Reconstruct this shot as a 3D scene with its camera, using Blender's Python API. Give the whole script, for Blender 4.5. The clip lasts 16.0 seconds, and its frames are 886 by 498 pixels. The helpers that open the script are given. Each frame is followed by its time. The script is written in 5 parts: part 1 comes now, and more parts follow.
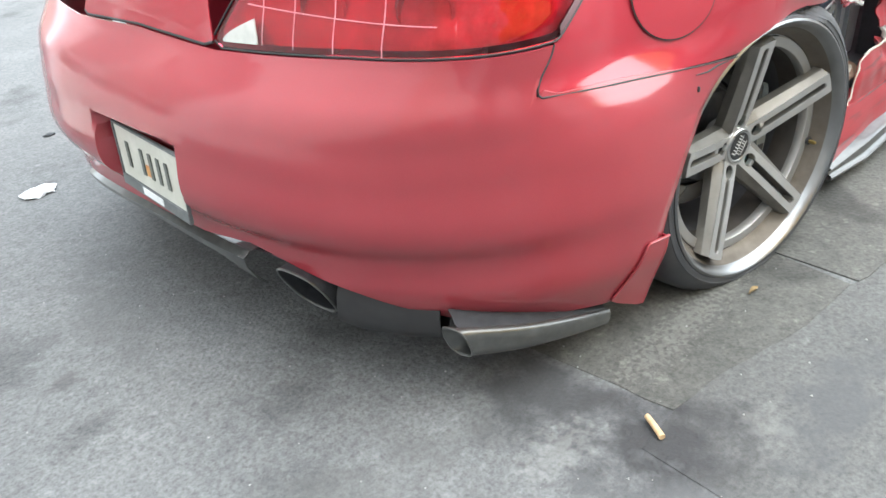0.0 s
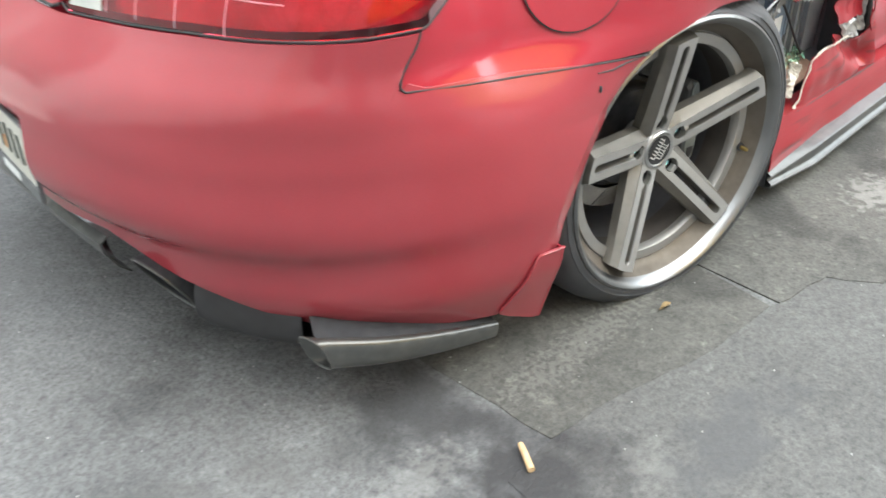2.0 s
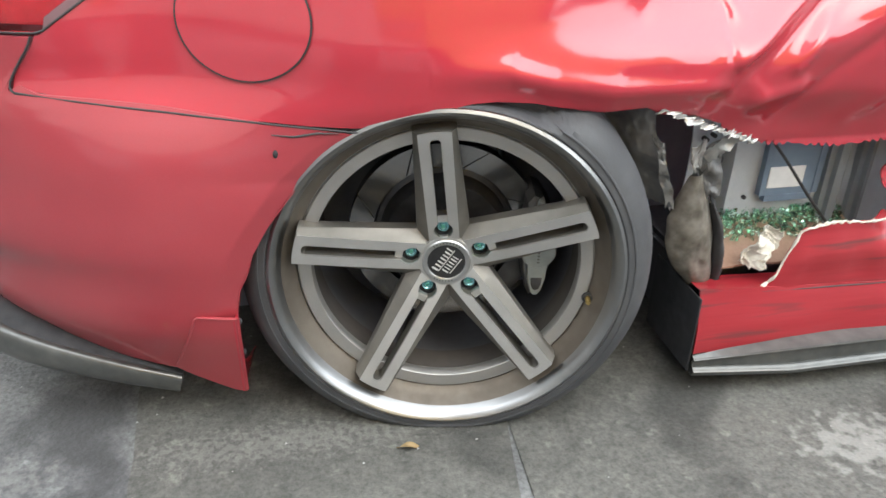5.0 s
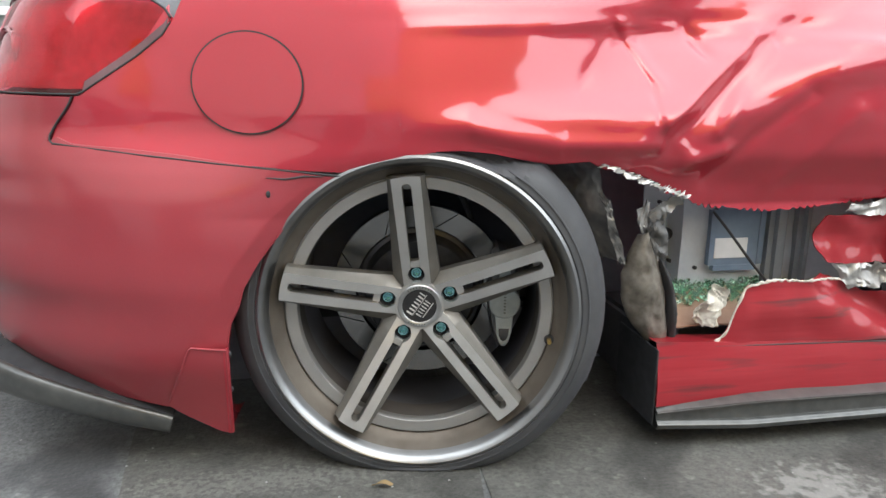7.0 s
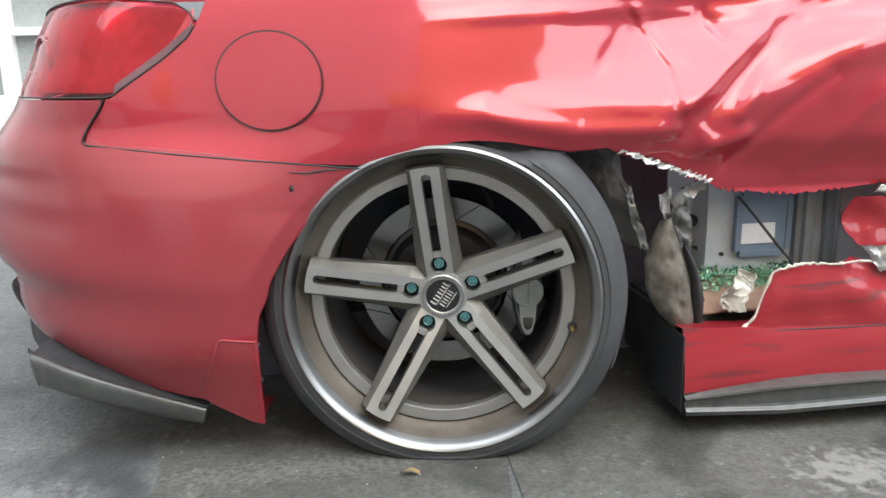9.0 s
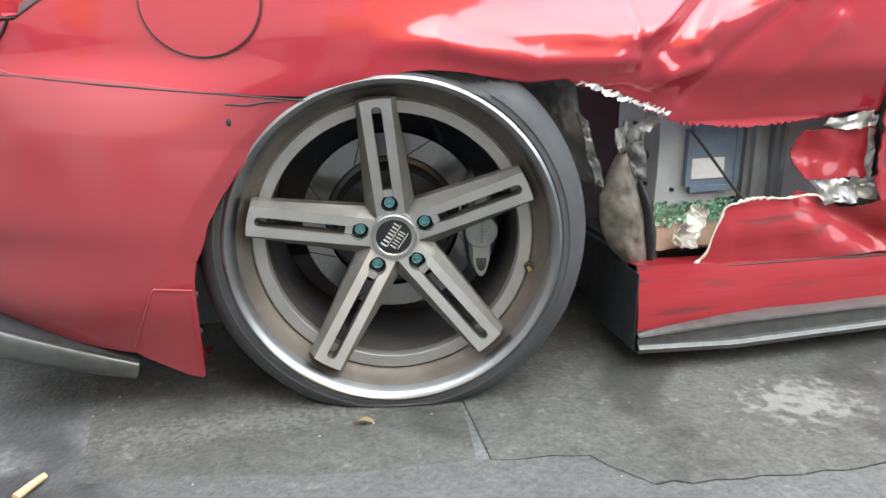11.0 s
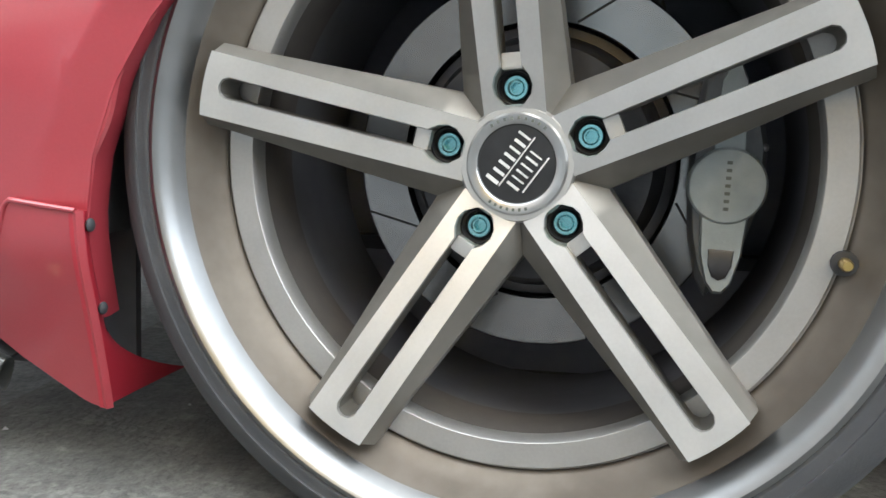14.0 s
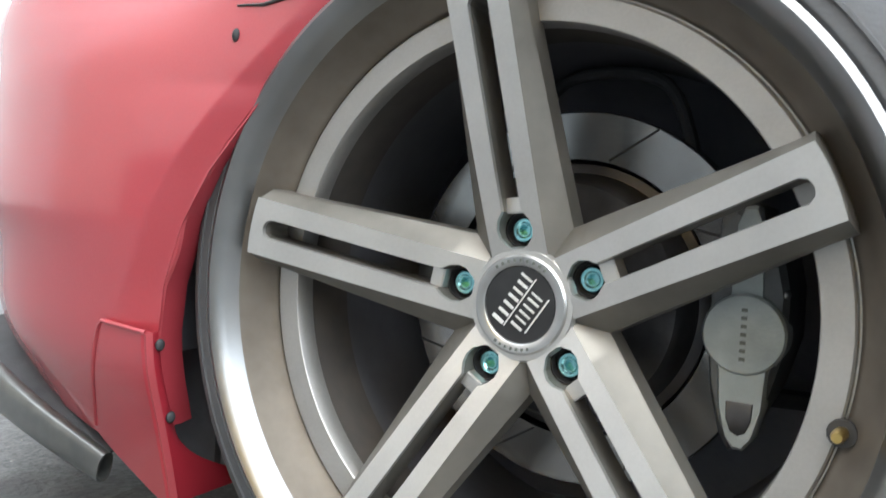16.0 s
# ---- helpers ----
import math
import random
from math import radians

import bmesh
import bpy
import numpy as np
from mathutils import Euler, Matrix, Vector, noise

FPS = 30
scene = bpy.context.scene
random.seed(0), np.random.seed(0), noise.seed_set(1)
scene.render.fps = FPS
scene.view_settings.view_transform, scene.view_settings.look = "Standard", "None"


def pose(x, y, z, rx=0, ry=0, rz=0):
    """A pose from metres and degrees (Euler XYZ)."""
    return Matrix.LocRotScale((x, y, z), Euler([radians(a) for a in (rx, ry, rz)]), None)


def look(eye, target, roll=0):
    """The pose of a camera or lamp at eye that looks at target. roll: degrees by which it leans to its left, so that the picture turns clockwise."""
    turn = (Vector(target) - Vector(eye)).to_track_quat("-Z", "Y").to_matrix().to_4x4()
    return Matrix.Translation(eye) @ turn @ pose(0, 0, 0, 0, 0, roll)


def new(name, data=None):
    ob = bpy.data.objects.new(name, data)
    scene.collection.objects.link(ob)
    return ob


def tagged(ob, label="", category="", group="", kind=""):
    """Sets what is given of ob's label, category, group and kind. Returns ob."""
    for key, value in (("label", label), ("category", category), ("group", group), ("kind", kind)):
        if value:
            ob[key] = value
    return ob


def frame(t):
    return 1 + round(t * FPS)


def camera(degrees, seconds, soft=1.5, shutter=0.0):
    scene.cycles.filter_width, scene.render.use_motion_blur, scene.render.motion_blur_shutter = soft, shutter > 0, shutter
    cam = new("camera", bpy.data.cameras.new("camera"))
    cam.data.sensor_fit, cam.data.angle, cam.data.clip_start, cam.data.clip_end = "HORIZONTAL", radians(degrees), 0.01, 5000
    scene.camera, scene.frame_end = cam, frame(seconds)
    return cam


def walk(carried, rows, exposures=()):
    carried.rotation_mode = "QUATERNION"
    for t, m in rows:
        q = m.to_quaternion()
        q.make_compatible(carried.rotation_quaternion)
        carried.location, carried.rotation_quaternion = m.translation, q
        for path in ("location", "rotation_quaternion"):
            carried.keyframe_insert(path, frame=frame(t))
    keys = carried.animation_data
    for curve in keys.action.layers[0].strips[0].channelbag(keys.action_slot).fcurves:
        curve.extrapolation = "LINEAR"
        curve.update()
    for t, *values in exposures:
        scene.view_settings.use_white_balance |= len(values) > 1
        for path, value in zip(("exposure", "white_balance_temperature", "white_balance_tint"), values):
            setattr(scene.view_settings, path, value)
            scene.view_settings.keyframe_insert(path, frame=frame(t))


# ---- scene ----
cam = camera(58.4, 16.0, shutter=0.3)
PATH = [
    (0, (-1.504, -0.655, 0.992), (-0.314, 0.591, -0.023), -5.4),
    (0.5, (-1.472, -0.671, 0.992), (-0.336, 0.632, -0.014), -5.4),
    (1, (-1.459, -0.696, 0.994), (-0.348, 0.611, -0.034), -5.4),
    (1.5, (-1.414, -0.726, 0.996), (-0.279, 0.554, -0.04), -3.5),
    (2, (-1.253, -0.701, 0.972), (-0.096, 0.506, -0.124), -2.0),
    (2.5, (-1.035, -0.656, 0.918), (0.11, 0.463, -0.28), -2.1),
    (3, (-0.798, -0.704, 0.888), (0.137, 0.57, -0.337), -3.7),
    (3.5, (-0.594, -0.737, 0.89), (0.298, 0.61, -0.289), 0.2),
    (4, (-0.425, -0.718, 0.897), (0.42, 0.623, -0.323), 1.8),
    (4.5, (-0.302, -0.822, 0.895), (0.302, 0.741, -0.196), 2.0),
    (4.7, (-0.263, -0.927, 0.903), (0.149, 0.731, -0.137), 1.7),
    (6.8, (-0.243, -1.298, 0.731), (0.162, 0.602, 0.253), 0.8),
    (7, (-0.238, -1.302, 0.711), (0.167, 0.598, 0.234), 1.0),
    (7.5, (-0.233, -1.32, 0.705), (0.151, 0.58, 0.212), 0.8),
    (8, (-0.21, -1.336, 0.687), (0.075, 0.589, 0.226), -0.6),
    (8.2, (-0.206, -1.336, 0.696), (0.03, 0.597, 0.24), -1.2),
    (10.3, (-0.206, -1.329, 0.641), (0.281, 0.552, 0.168), -0.9),
    (10.5, (-0.199, -1.328, 0.637), (0.3, 0.538, 0.118), -0.7),
    (11, (-0.254, -1.251, 0.665), (0.244, 0.589, 0.061), -0.3),
    (11.5, (-0.182, -1.1, 0.642), (0.278, 0.708, -0.076), -0.7),
    (12, (-0.11, -0.919, 0.601), (0.27, 0.874, -0.198), -1.7),
    (12.5, (-0.088, -0.729, 0.452), (0.27, 1.141, -0.159), 1.8),
    (13, (-0.04, -0.617, 0.381), (0.051, 1.337, -0.036), 1.0),
    (13.5, (-0.033, -0.607, 0.329), (-0.05, 1.362, -0.023), 1.8),
    (14, (-0.01, -0.602, 0.3), (-0.153, 1.374, 0.025), 2.9),
    (14.5, (0.021, -0.604, 0.288), (-0.299, 1.353, 0.031), 3.1),
    (15, (0.07, -0.597, 0.288), (-0.384, 1.338, 0.071), 3.4),
    (15.5, (0.118, -0.592, 0.299), (-0.514, 1.302, 0.187), 3.5),
    (16, (0.155, -0.588, 0.345), (-0.553, 1.28, 0.273), 3.1),
]
walk(cam, [(t, look(eye, target, roll)) for t, eye, target, roll in PATH],
     [(0, 1.88, 6300, 3), (1.5, 1.88, 6450, 3), (2.5, 1.75, 6500, 3), (3.2, 1.85, 6500, 3), (3.8, 1.85, 6500, 3), (4.7, 1.75, 6450, 4), (6.8, 1.35, 6350, 5), (7.5, 1.5, 6350, 5), (8.2, 1.45, 6350, 5),
      (10.5, 1.68, 6300, 4), (11.0, 1.78, 6280, 4), (11.9, 1.85, 6250, 4), (12.5, 2.1, 6200, 4), (14, 2.05, 6200, 4), (16, 2.0, 6200, 4)])

import functools


# ---- light ----
SUN_TURN, SUN_UP = 168.0, 54.0
world = bpy.data.worlds.new("overcast_sky")
scene.world = world
world.use_nodes = True
wn = world.node_tree.nodes
sky = wn.new("ShaderNodeTexSky")
sky.sky_type, sky.sun_disc = "NISHITA", False
sky.sun_elevation, sky.sun_rotation = radians(SUN_UP), radians(SUN_TURN)
sky.dust_density, sky.air_density = 5.0, 1.0
pale = wn.new("ShaderNodeMixRGB")
pale.inputs[0].default_value = 0.75
pale.inputs[2].default_value = (8.9, 9.2, 9.8, 1)
world.node_tree.links.new(sky.outputs[0], pale.inputs[1])
world.node_tree.links.new(pale.outputs[0], wn["Background"].inputs[0])
wn["Background"].inputs[1].default_value = 0.16
sun = new("sun", bpy.data.lights.new("sun", "SUN"))
sun.data.energy, sun.data.angle, sun.data.color = 1.2, radians(100), (1.0, 0.98, 0.95)
sun.matrix_world = look((0, 0, 0), (-math.sin(radians(SUN_TURN)) * math.cos(radians(SUN_UP)), -math.cos(radians(SUN_TURN)) * math.cos(radians(SUN_UP)), -math.sin(radians(SUN_UP))))


# ---- materials ----
def mat(name, c1, c2, scale=8.0, rough=0.5, metal=0.0, bump=0.0, bscale=120.0, coat=0.0, rough2=None, fine=60.0, fine_mix=0.3, coord="Object"):
    """Two-scale noise between two colours, with fine relief."""
    m = bpy.data.materials.new(name)
    m.use_nodes = True
    nt = m.node_tree
    N, L = nt.nodes, nt.links
    b = N["Principled BSDF"]
    tc = N.new("ShaderNodeTexCoord")
    n1 = N.new("ShaderNodeTexNoise")
    n1.inputs["Scale"].default_value, n1.inputs["Detail"].default_value = scale, 6
    n2 = N.new("ShaderNodeTexNoise")
    n2.inputs["Scale"].default_value, n2.inputs["Detail"].default_value = fine, 4
    for n in (n1, n2):
        L.new(tc.outputs[coord], n.inputs["Vector"])
    mx = N.new("ShaderNodeMath")
    mx.operation = "MULTIPLY_ADD"
    L.new(n2.outputs[0], mx.inputs[0])
    mx.inputs[1].default_value = fine_mix
    sc = N.new("ShaderNodeMath")
    sc.operation = "MULTIPLY"
    sc.inputs[1].default_value = 1 - fine_mix
    L.new(n1.outputs[0], sc.inputs[0])
    L.new(sc.outputs[0], mx.inputs[2])
    ramp = N.new("ShaderNodeValToRGB")
    ramp.color_ramp.elements[0].position, ramp.color_ramp.elements[1].position = 0.32, 0.68
    ramp.color_ramp.elements[0].color, ramp.color_ramp.elements[1].color = (*c1, 1), (*c2, 1)
    L.new(mx.outputs[0], ramp.inputs[0])
    L.new(ramp.outputs[0], b.inputs["Base Color"])
    b.inputs["Metallic"].default_value = metal
    b.inputs["Roughness"].default_value = rough
    if rough2 is not None:
        mr = N.new("ShaderNodeMapRange")
        mr.inputs[3].default_value, mr.inputs[4].default_value = rough, rough2
        L.new(mx.outputs[0], mr.inputs[0])
        L.new(mr.outputs[0], b.inputs["Roughness"])
    if bump:
        n3 = N.new("ShaderNodeTexNoise")
        n3.inputs["Scale"].default_value, n3.inputs["Detail"].default_value = bscale, 5
        L.new(tc.outputs[coord], n3.inputs["Vector"])
        bp = N.new("ShaderNodeBump")
        bp.inputs["Strength"].default_value, bp.inputs["Distance"].default_value = bump, 0.004
        L.new(n3.outputs[0], bp.inputs["Height"])
        L.new(bp.outputs[0], b.inputs["Normal"])
    if coat:
        b.inputs["Coat Weight"].default_value, b.inputs["Coat Roughness"].default_value = coat, 0.03
    return m


RED = mat("red_paint", (0.358, 0.022, 0.038), (0.410, 0.029, 0.047), 3, 0.42, 0.25, coat=1.0, rough2=0.5, fine=900)
RED.node_tree.nodes["Principled BSDF"].inputs["Specular IOR Level"].default_value = 0.12
RED.node_tree.nodes["Principled BSDF"].inputs["Coat IOR"].default_value = 1.62
RED.node_tree.nodes["Principled BSDF"].inputs["Coat Roughness"].default_value = 0.085
# Darker and greyer than RED, less metallic, with a slightly rougher coat.
RED_DULL = mat("dull_red_bumper_paint", (0.278, 0.027, 0.040), (0.325, 0.038, 0.050), 5, 0.5, 0.1, coat=0.85, rough2=0.6, fine=500)
RED_DULL.node_tree.nodes["Principled BSDF"].inputs["Specular IOR Level"].default_value = 0.2
RED_DULL.node_tree.nodes["Principled BSDF"].inputs["Coat IOR"].default_value = 1.7
RED_DULL.node_tree.nodes["Principled BSDF"].inputs["Coat Roughness"].default_value = 0.13
RED_WORN = mat("scuffed_red_paint", (0.245, 0.013, 0.021), (0.32, 0.027, 0.036), 14, 0.4, 0.1, bump=0.15, bscale=60, coat=0.6, rough2=0.6)
RED_WORN.node_tree.nodes["Principled BSDF"].inputs["Specular IOR Level"].default_value = 0.15
_n = RED_WORN.node_tree
_m = _n.nodes.new("ShaderNodeMapping")
_m.inputs["Scale"].default_value = (0.12, 1, 1.6)
for _l in list(_n.links):
    if _l.from_node.type == "TEX_COORD":
        _t = _l.to_socket
        _n.links.new(_l.from_socket, _m.inputs["Vector"])
        _n.links.new(_m.outputs[0], _t)
_b = _n.nodes["Principled BSDF"]
_s = _n.nodes.new("ShaderNodeTexNoise")
_s.inputs["Scale"].default_value, _s.inputs["Detail"].default_value = 26, 8
_sm = _n.nodes.new("ShaderNodeMapping")
_sm.inputs["Scale"].default_value = (0.14, 1, 2.2)
_n.links.new(_n.nodes["Texture Coordinate"].outputs["Object"], _sm.inputs["Vector"])
_n.links.new(_sm.outputs[0], _s.inputs["Vector"])
_r = _n.nodes.new("ShaderNodeValToRGB")
_r.color_ramp.elements[0].position, _r.color_ramp.elements[1].position = 0.58, 0.70
_r.color_ramp.elements[1].color = (0.65, 0.65, 0.65, 1)
_n.links.new(_s.outputs[0], _r.inputs[0])
_x = _n.nodes.new("ShaderNodeMixRGB")
_x.inputs[2].default_value = (0.05, 0.035, 0.035, 1)
_n.links.new(_r.outputs[0], _x.inputs[0])
_n.links.new(_b.inputs["Base Color"].links[0].from_socket, _x.inputs[1])
_n.links.new(_x.outputs[0], _b.inputs["Base Color"])
STEEL = mat("bare_body_steel", (0.12, 0.12, 0.12), (0.36, 0.35, 0.335), 11, 0.4, 0.65, bump=0.05, bscale=50)
INNER = mat("grey_inner_steel", (0.46, 0.50, 0.55), (0.58, 0.62, 0.66), 9, 0.55, 0.2, bump=0.1)
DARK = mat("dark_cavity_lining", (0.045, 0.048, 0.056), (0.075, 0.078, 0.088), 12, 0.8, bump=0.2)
# Lifted well above DARK: haze over the black cavity is put into the colour.
CAVITY = mat("lifted_blue_grey_steel", (0.20, 0.21, 0.25), (0.28, 0.29, 0.33), 12, 0.7, bump=0.2)
RUBBER = mat("tyre_rubber", (0.036, 0.038, 0.043), (0.062, 0.064, 0.069), 14, 0.62, bump=0.12, bscale=300, rough2=0.8)
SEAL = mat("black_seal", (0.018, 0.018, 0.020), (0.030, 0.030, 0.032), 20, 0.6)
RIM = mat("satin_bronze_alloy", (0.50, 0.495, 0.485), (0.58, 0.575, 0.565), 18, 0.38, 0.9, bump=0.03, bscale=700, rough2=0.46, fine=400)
# Dusty, and darkened further: shade on the spoke sides is in the colour.
RIM_SIDE = mat("dusty_shaded_alloy_side", (0.18, 0.172, 0.158), (0.26, 0.249, 0.230), 18, 0.45, 0.8, rough2=0.6)
RING = mat("satin_alloy_ring", (0.38, 0.372, 0.36), (0.46, 0.452, 0.44), 18, 0.42, 0.85, bump=0.03, bscale=700, rough2=0.5, fine=400)
POLISH = mat("polished_lip", (0.22, 0.223, 0.228), (0.30, 0.303, 0.308), 10, 0.26, 1.0, fine=30, rough2=0.38)
DUST = mat("brake_dusted_barrel", (0.088, 0.074, 0.060), (0.165, 0.145, 0.123), 9, 0.48, 0.5, rough2=0.65)
BARREL = mat("dark_dusty_barrel", (0.080, 0.083, 0.096), (0.120, 0.122, 0.136), 10, 0.5, 0.3)
BARREL_DUST = mat("rusty_brake_dust", (0.052, 0.048, 0.047), (0.105, 0.092, 0.080), 9, 0.6, 0.2)
NUT = mat("teal_anodised_steel", (0.22, 0.50, 0.55), (0.36, 0.68, 0.72), 60, 0.22, 0.95)
BLACK = mat("black_gloss", (0.012, 0.012, 0.013), (0.02, 0.02, 0.021), 60, 0.3)
CHROME = mat("brushed_chrome", (0.42, 0.42, 0.42), (0.52, 0.52, 0.515), 40, 0.3, 1.0)
PRINT = mat("silver_print", (0.62, 0.62, 0.61), (0.7, 0.7, 0.69), 60, 0.4, 0.3)
DISC = mat("machined_brake_disc", (0.22, 0.22, 0.222), (0.29, 0.289, 0.288), 30, 0.18, 1.0, rough2=0.24, fine=400)
_p = DISC.node_tree.nodes["Principled BSDF"]
_t = DISC.node_tree.nodes.new("ShaderNodeTangent")
_t.direction_type, _t.axis = "RADIAL", "Y"
_p.inputs["Anisotropic"].default_value = 0.7
DISC.node_tree.links.new(_t.outputs[0], _p.inputs["Tangent"])
HAT = mat("dark_cast_hat", (0.045, 0.046, 0.052), (0.085, 0.085, 0.09), 30, 0.38, 0.6, bump=0.05, bscale=300)
CALIPER = mat("silver_caliper_paint", (0.28, 0.315, 0.315), (0.42, 0.455, 0.455), 25, 0.4, 0.3, bump=0.1, bscale=300)
BRASS = mat("brass", (0.5, 0.36, 0.12), (0.62, 0.46, 0.18), 80, 0.3, 1.0)
CARBON = mat("dark_carbon_trim", (0.045, 0.047, 0.047), (0.080, 0.082, 0.078), 40, 0.28, 0.3, coat=0.7, rough2=0.38)
PLASTIC = mat("matt_black_plastic", (0.030, 0.032, 0.036), (0.050, 0.051, 0.056), 30, 0.6, bump=0.1, bscale=400)
PLASTIC.node_tree.nodes["Principled BSDF"].inputs["Specular IOR Level"].default_value = 0.25
FOAM = mat("torn_foam", (0.40, 0.37, 0.32), (0.70, 0.68, 0.62), 40, 0.9, bump=0.6, bscale=90)
FOIL = mat("crumpled_bare_metal", (0.22, 0.22, 0.215), (0.52, 0.51, 0.50), 30, 0.4, 0.6, bump=0.25, bscale=45)
PAPER = mat("white_label", (0.7, 0.72, 0.73), (0.8, 0.81, 0.82), 40, 0.6)
PLATE = mat("licence_plate_white", (0.50, 0.50, 0.44), (0.64, 0.63, 0.57), 12, 0.4)
INK = mat("dark_plate_ink", (0.10, 0.11, 0.10), (0.16, 0.17, 0.15), 30, 0.5)
CLAY = mat("brown_sealer", (0.22, 0.13, 0.09), (0.34, 0.22, 0.16), 18, 0.8, bump=0.2)
LEAF = mat("dry_leaf", (0.17, 0.12, 0.055), (0.27, 0.19, 0.09), 60, 0.8)
BUTT = mat("tan_paper_stub", (0.5, 0.33, 0.17), (0.66, 0.48, 0.28), 90, 0.8)
TRASH = mat("white_scrap", (0.6, 0.62, 0.64), (0.75, 0.76, 0.78), 40, 0.7)
WHITEWALL = mat("white_render", (0.72, 0.72, 0.71), (0.8, 0.8, 0.79), 1.5, 0.8, bump=0.1, bscale=40)
ORANGEWALL = mat("ochre_render", (0.74, 0.39, 0.06), (0.84, 0.57, 0.12), 0.9, 0.8, bump=0.1, bscale=30)
CREAM = mat("cream_render", (0.42, 0.39, 0.35), (0.52, 0.49, 0.44), 1.2, 0.8)
PALEWALL = mat("pale_render", (0.54, 0.53, 0.51), (0.64, 0.63, 0.61), 1.2, 0.8)
SHOP = mat("grey_shopfront", (0.12, 0.118, 0.115), (0.19, 0.185, 0.18), 0.8, 0.7)
FRAMEPAINT = mat("white_window_frame", (0.75, 0.75, 0.75), (0.82, 0.82, 0.82), 20, 0.5)
PANE = mat("dark_window_glass", (0.22, 0.24, 0.235), (0.42, 0.45, 0.44), 2.2, 0.06, coat=0.5)


def glass(name, color, rough=0.0):
    m = bpy.data.materials.new(name)
    m.use_nodes = True
    b = m.node_tree.nodes["Principled BSDF"]
    b.inputs["Base Color"].default_value = (*color, 1)
    b.inputs["Transmission Weight"].default_value, b.inputs["Roughness"].default_value, b.inputs["IOR"].default_value = 1.0, rough, 1.45
    return m


LENS = glass("red_lens", (0.84, 0.085, 0.14))
SHARD = glass("green_safety_glass", (0.55, 0.85, 0.68), 0.1)
REFLECTOR = mat("lamp_reflector", (0.288, 0.115, 0.130), (0.648, 0.446, 0.461), 11, 0.22, 0.6)
GUIDE = mat("pale_lamp_rib", (0.50, 0.20, 0.24), (0.60, 0.28, 0.32), 60, 0.3)


def ground_mat(name, c1, c2, c3, stain):
    """Weathered concrete: broad patches, grit, pale specks and dark stains."""
    m = mat(name, c1, c2, 2.6, 0.72, bump=0.8, bscale=110, fine=34, fine_mix=0.45)
    nt = m.node_tree
    N, L = nt.nodes, nt.links
    b = N["Principled BSDF"]
    base = b.inputs["Base Color"].links[0].from_socket
    tc = N["Texture Coordinate"]
    sp = N.new("ShaderNodeTexNoise")
    sp.inputs["Scale"].default_value, sp.inputs["Detail"].default_value = 26, 8
    r1 = N.new("ShaderNodeValToRGB")
    r1.color_ramp.elements[0].position, r1.color_ramp.elements[1].position = 0.62, 0.78
    r1.color_ramp.elements[1].color = (0.55, 0.55, 0.55, 1)
    L.new(tc.outputs["Object"], sp.inputs["Vector"])
    L.new(sp.outputs[0], r1.inputs[0])
    mix1 = N.new("ShaderNodeMixRGB")
    mix1.inputs[2].default_value = (*c3, 1)
    L.new(r1.outputs[0], mix1.inputs[0])
    L.new(base, mix1.inputs[1])
    st = N.new("ShaderNodeTexNoise")
    st.inputs["Scale"].default_value, st.inputs["Detail"].default_value = 3.4, 7
    r2 = N.new("ShaderNodeValToRGB")
    r2.color_ramp.elements[0].position, r2.color_ramp.elements[1].position = 0.56, 0.66
    r2.color_ramp.elements[1].color = (stain, stain, stain, 1)
    L.new(tc.outputs["Object"], st.inputs["Vector"])
    L.new(st.outputs[0], r2.inputs[0])
    mix2 = N.new("ShaderNodeMixRGB")
    mix2.inputs[2].default_value = (c1[0] * 0.45, c1[1] * 0.45, c1[2] * 0.45, 1)
    L.new(r2.outputs[0], mix2.inputs[0])
    L.new(mix1.outputs[0], mix2.inputs[1])
    gr = N.new("ShaderNodeTexNoise")
    gr.inputs["Scale"].default_value, gr.inputs["Detail"].default_value, gr.inputs["Roughness"].default_value = 95, 10, 0.8
    L.new(tc.outputs["Object"], gr.inputs["Vector"])
    r3 = N.new("ShaderNodeValToRGB")
    r3.color_ramp.elements[0].position, r3.color_ramp.elements[1].position = 0.34, 0.68
    r3.color_ramp.elements[0].color, r3.color_ramp.elements[1].color = (0.34, 0.34, 0.33, 1), (1.08, 1.08, 1.06, 1)
    e = r3.color_ramp.elements.new(0.5)
    e.color = (0.72, 0.72, 0.71, 1)
    L.new(gr.outputs[0], r3.inputs[0])
    mul = N.new("ShaderNodeMixRGB")
    mul.blend_type = "MULTIPLY"
    mul.inputs[0].default_value = 1.0
    L.new(mix2.outputs[0], mul.inputs[1])
    L.new(r3.outputs[0], mul.inputs[2])
    gain = N.new("ShaderNodeMixRGB")
    gain.blend_type = "MULTIPLY"
    gain.inputs[0].default_value = 1.0
    gain.inputs[2].default_value = (1.06, 1.06, 1.06, 1)
    L.new(mul.outputs[0], gain.inputs[1])
    L.new(gain.outputs[0], b.inputs["Base Color"])
    return m


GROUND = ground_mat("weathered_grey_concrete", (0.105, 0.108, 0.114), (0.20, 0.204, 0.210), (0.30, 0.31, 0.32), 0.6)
SLAB = ground_mat("old_concrete_slab", (0.058, 0.059, 0.055), (0.138, 0.136, 0.127), (0.34, 0.34, 0.31), 0.7)


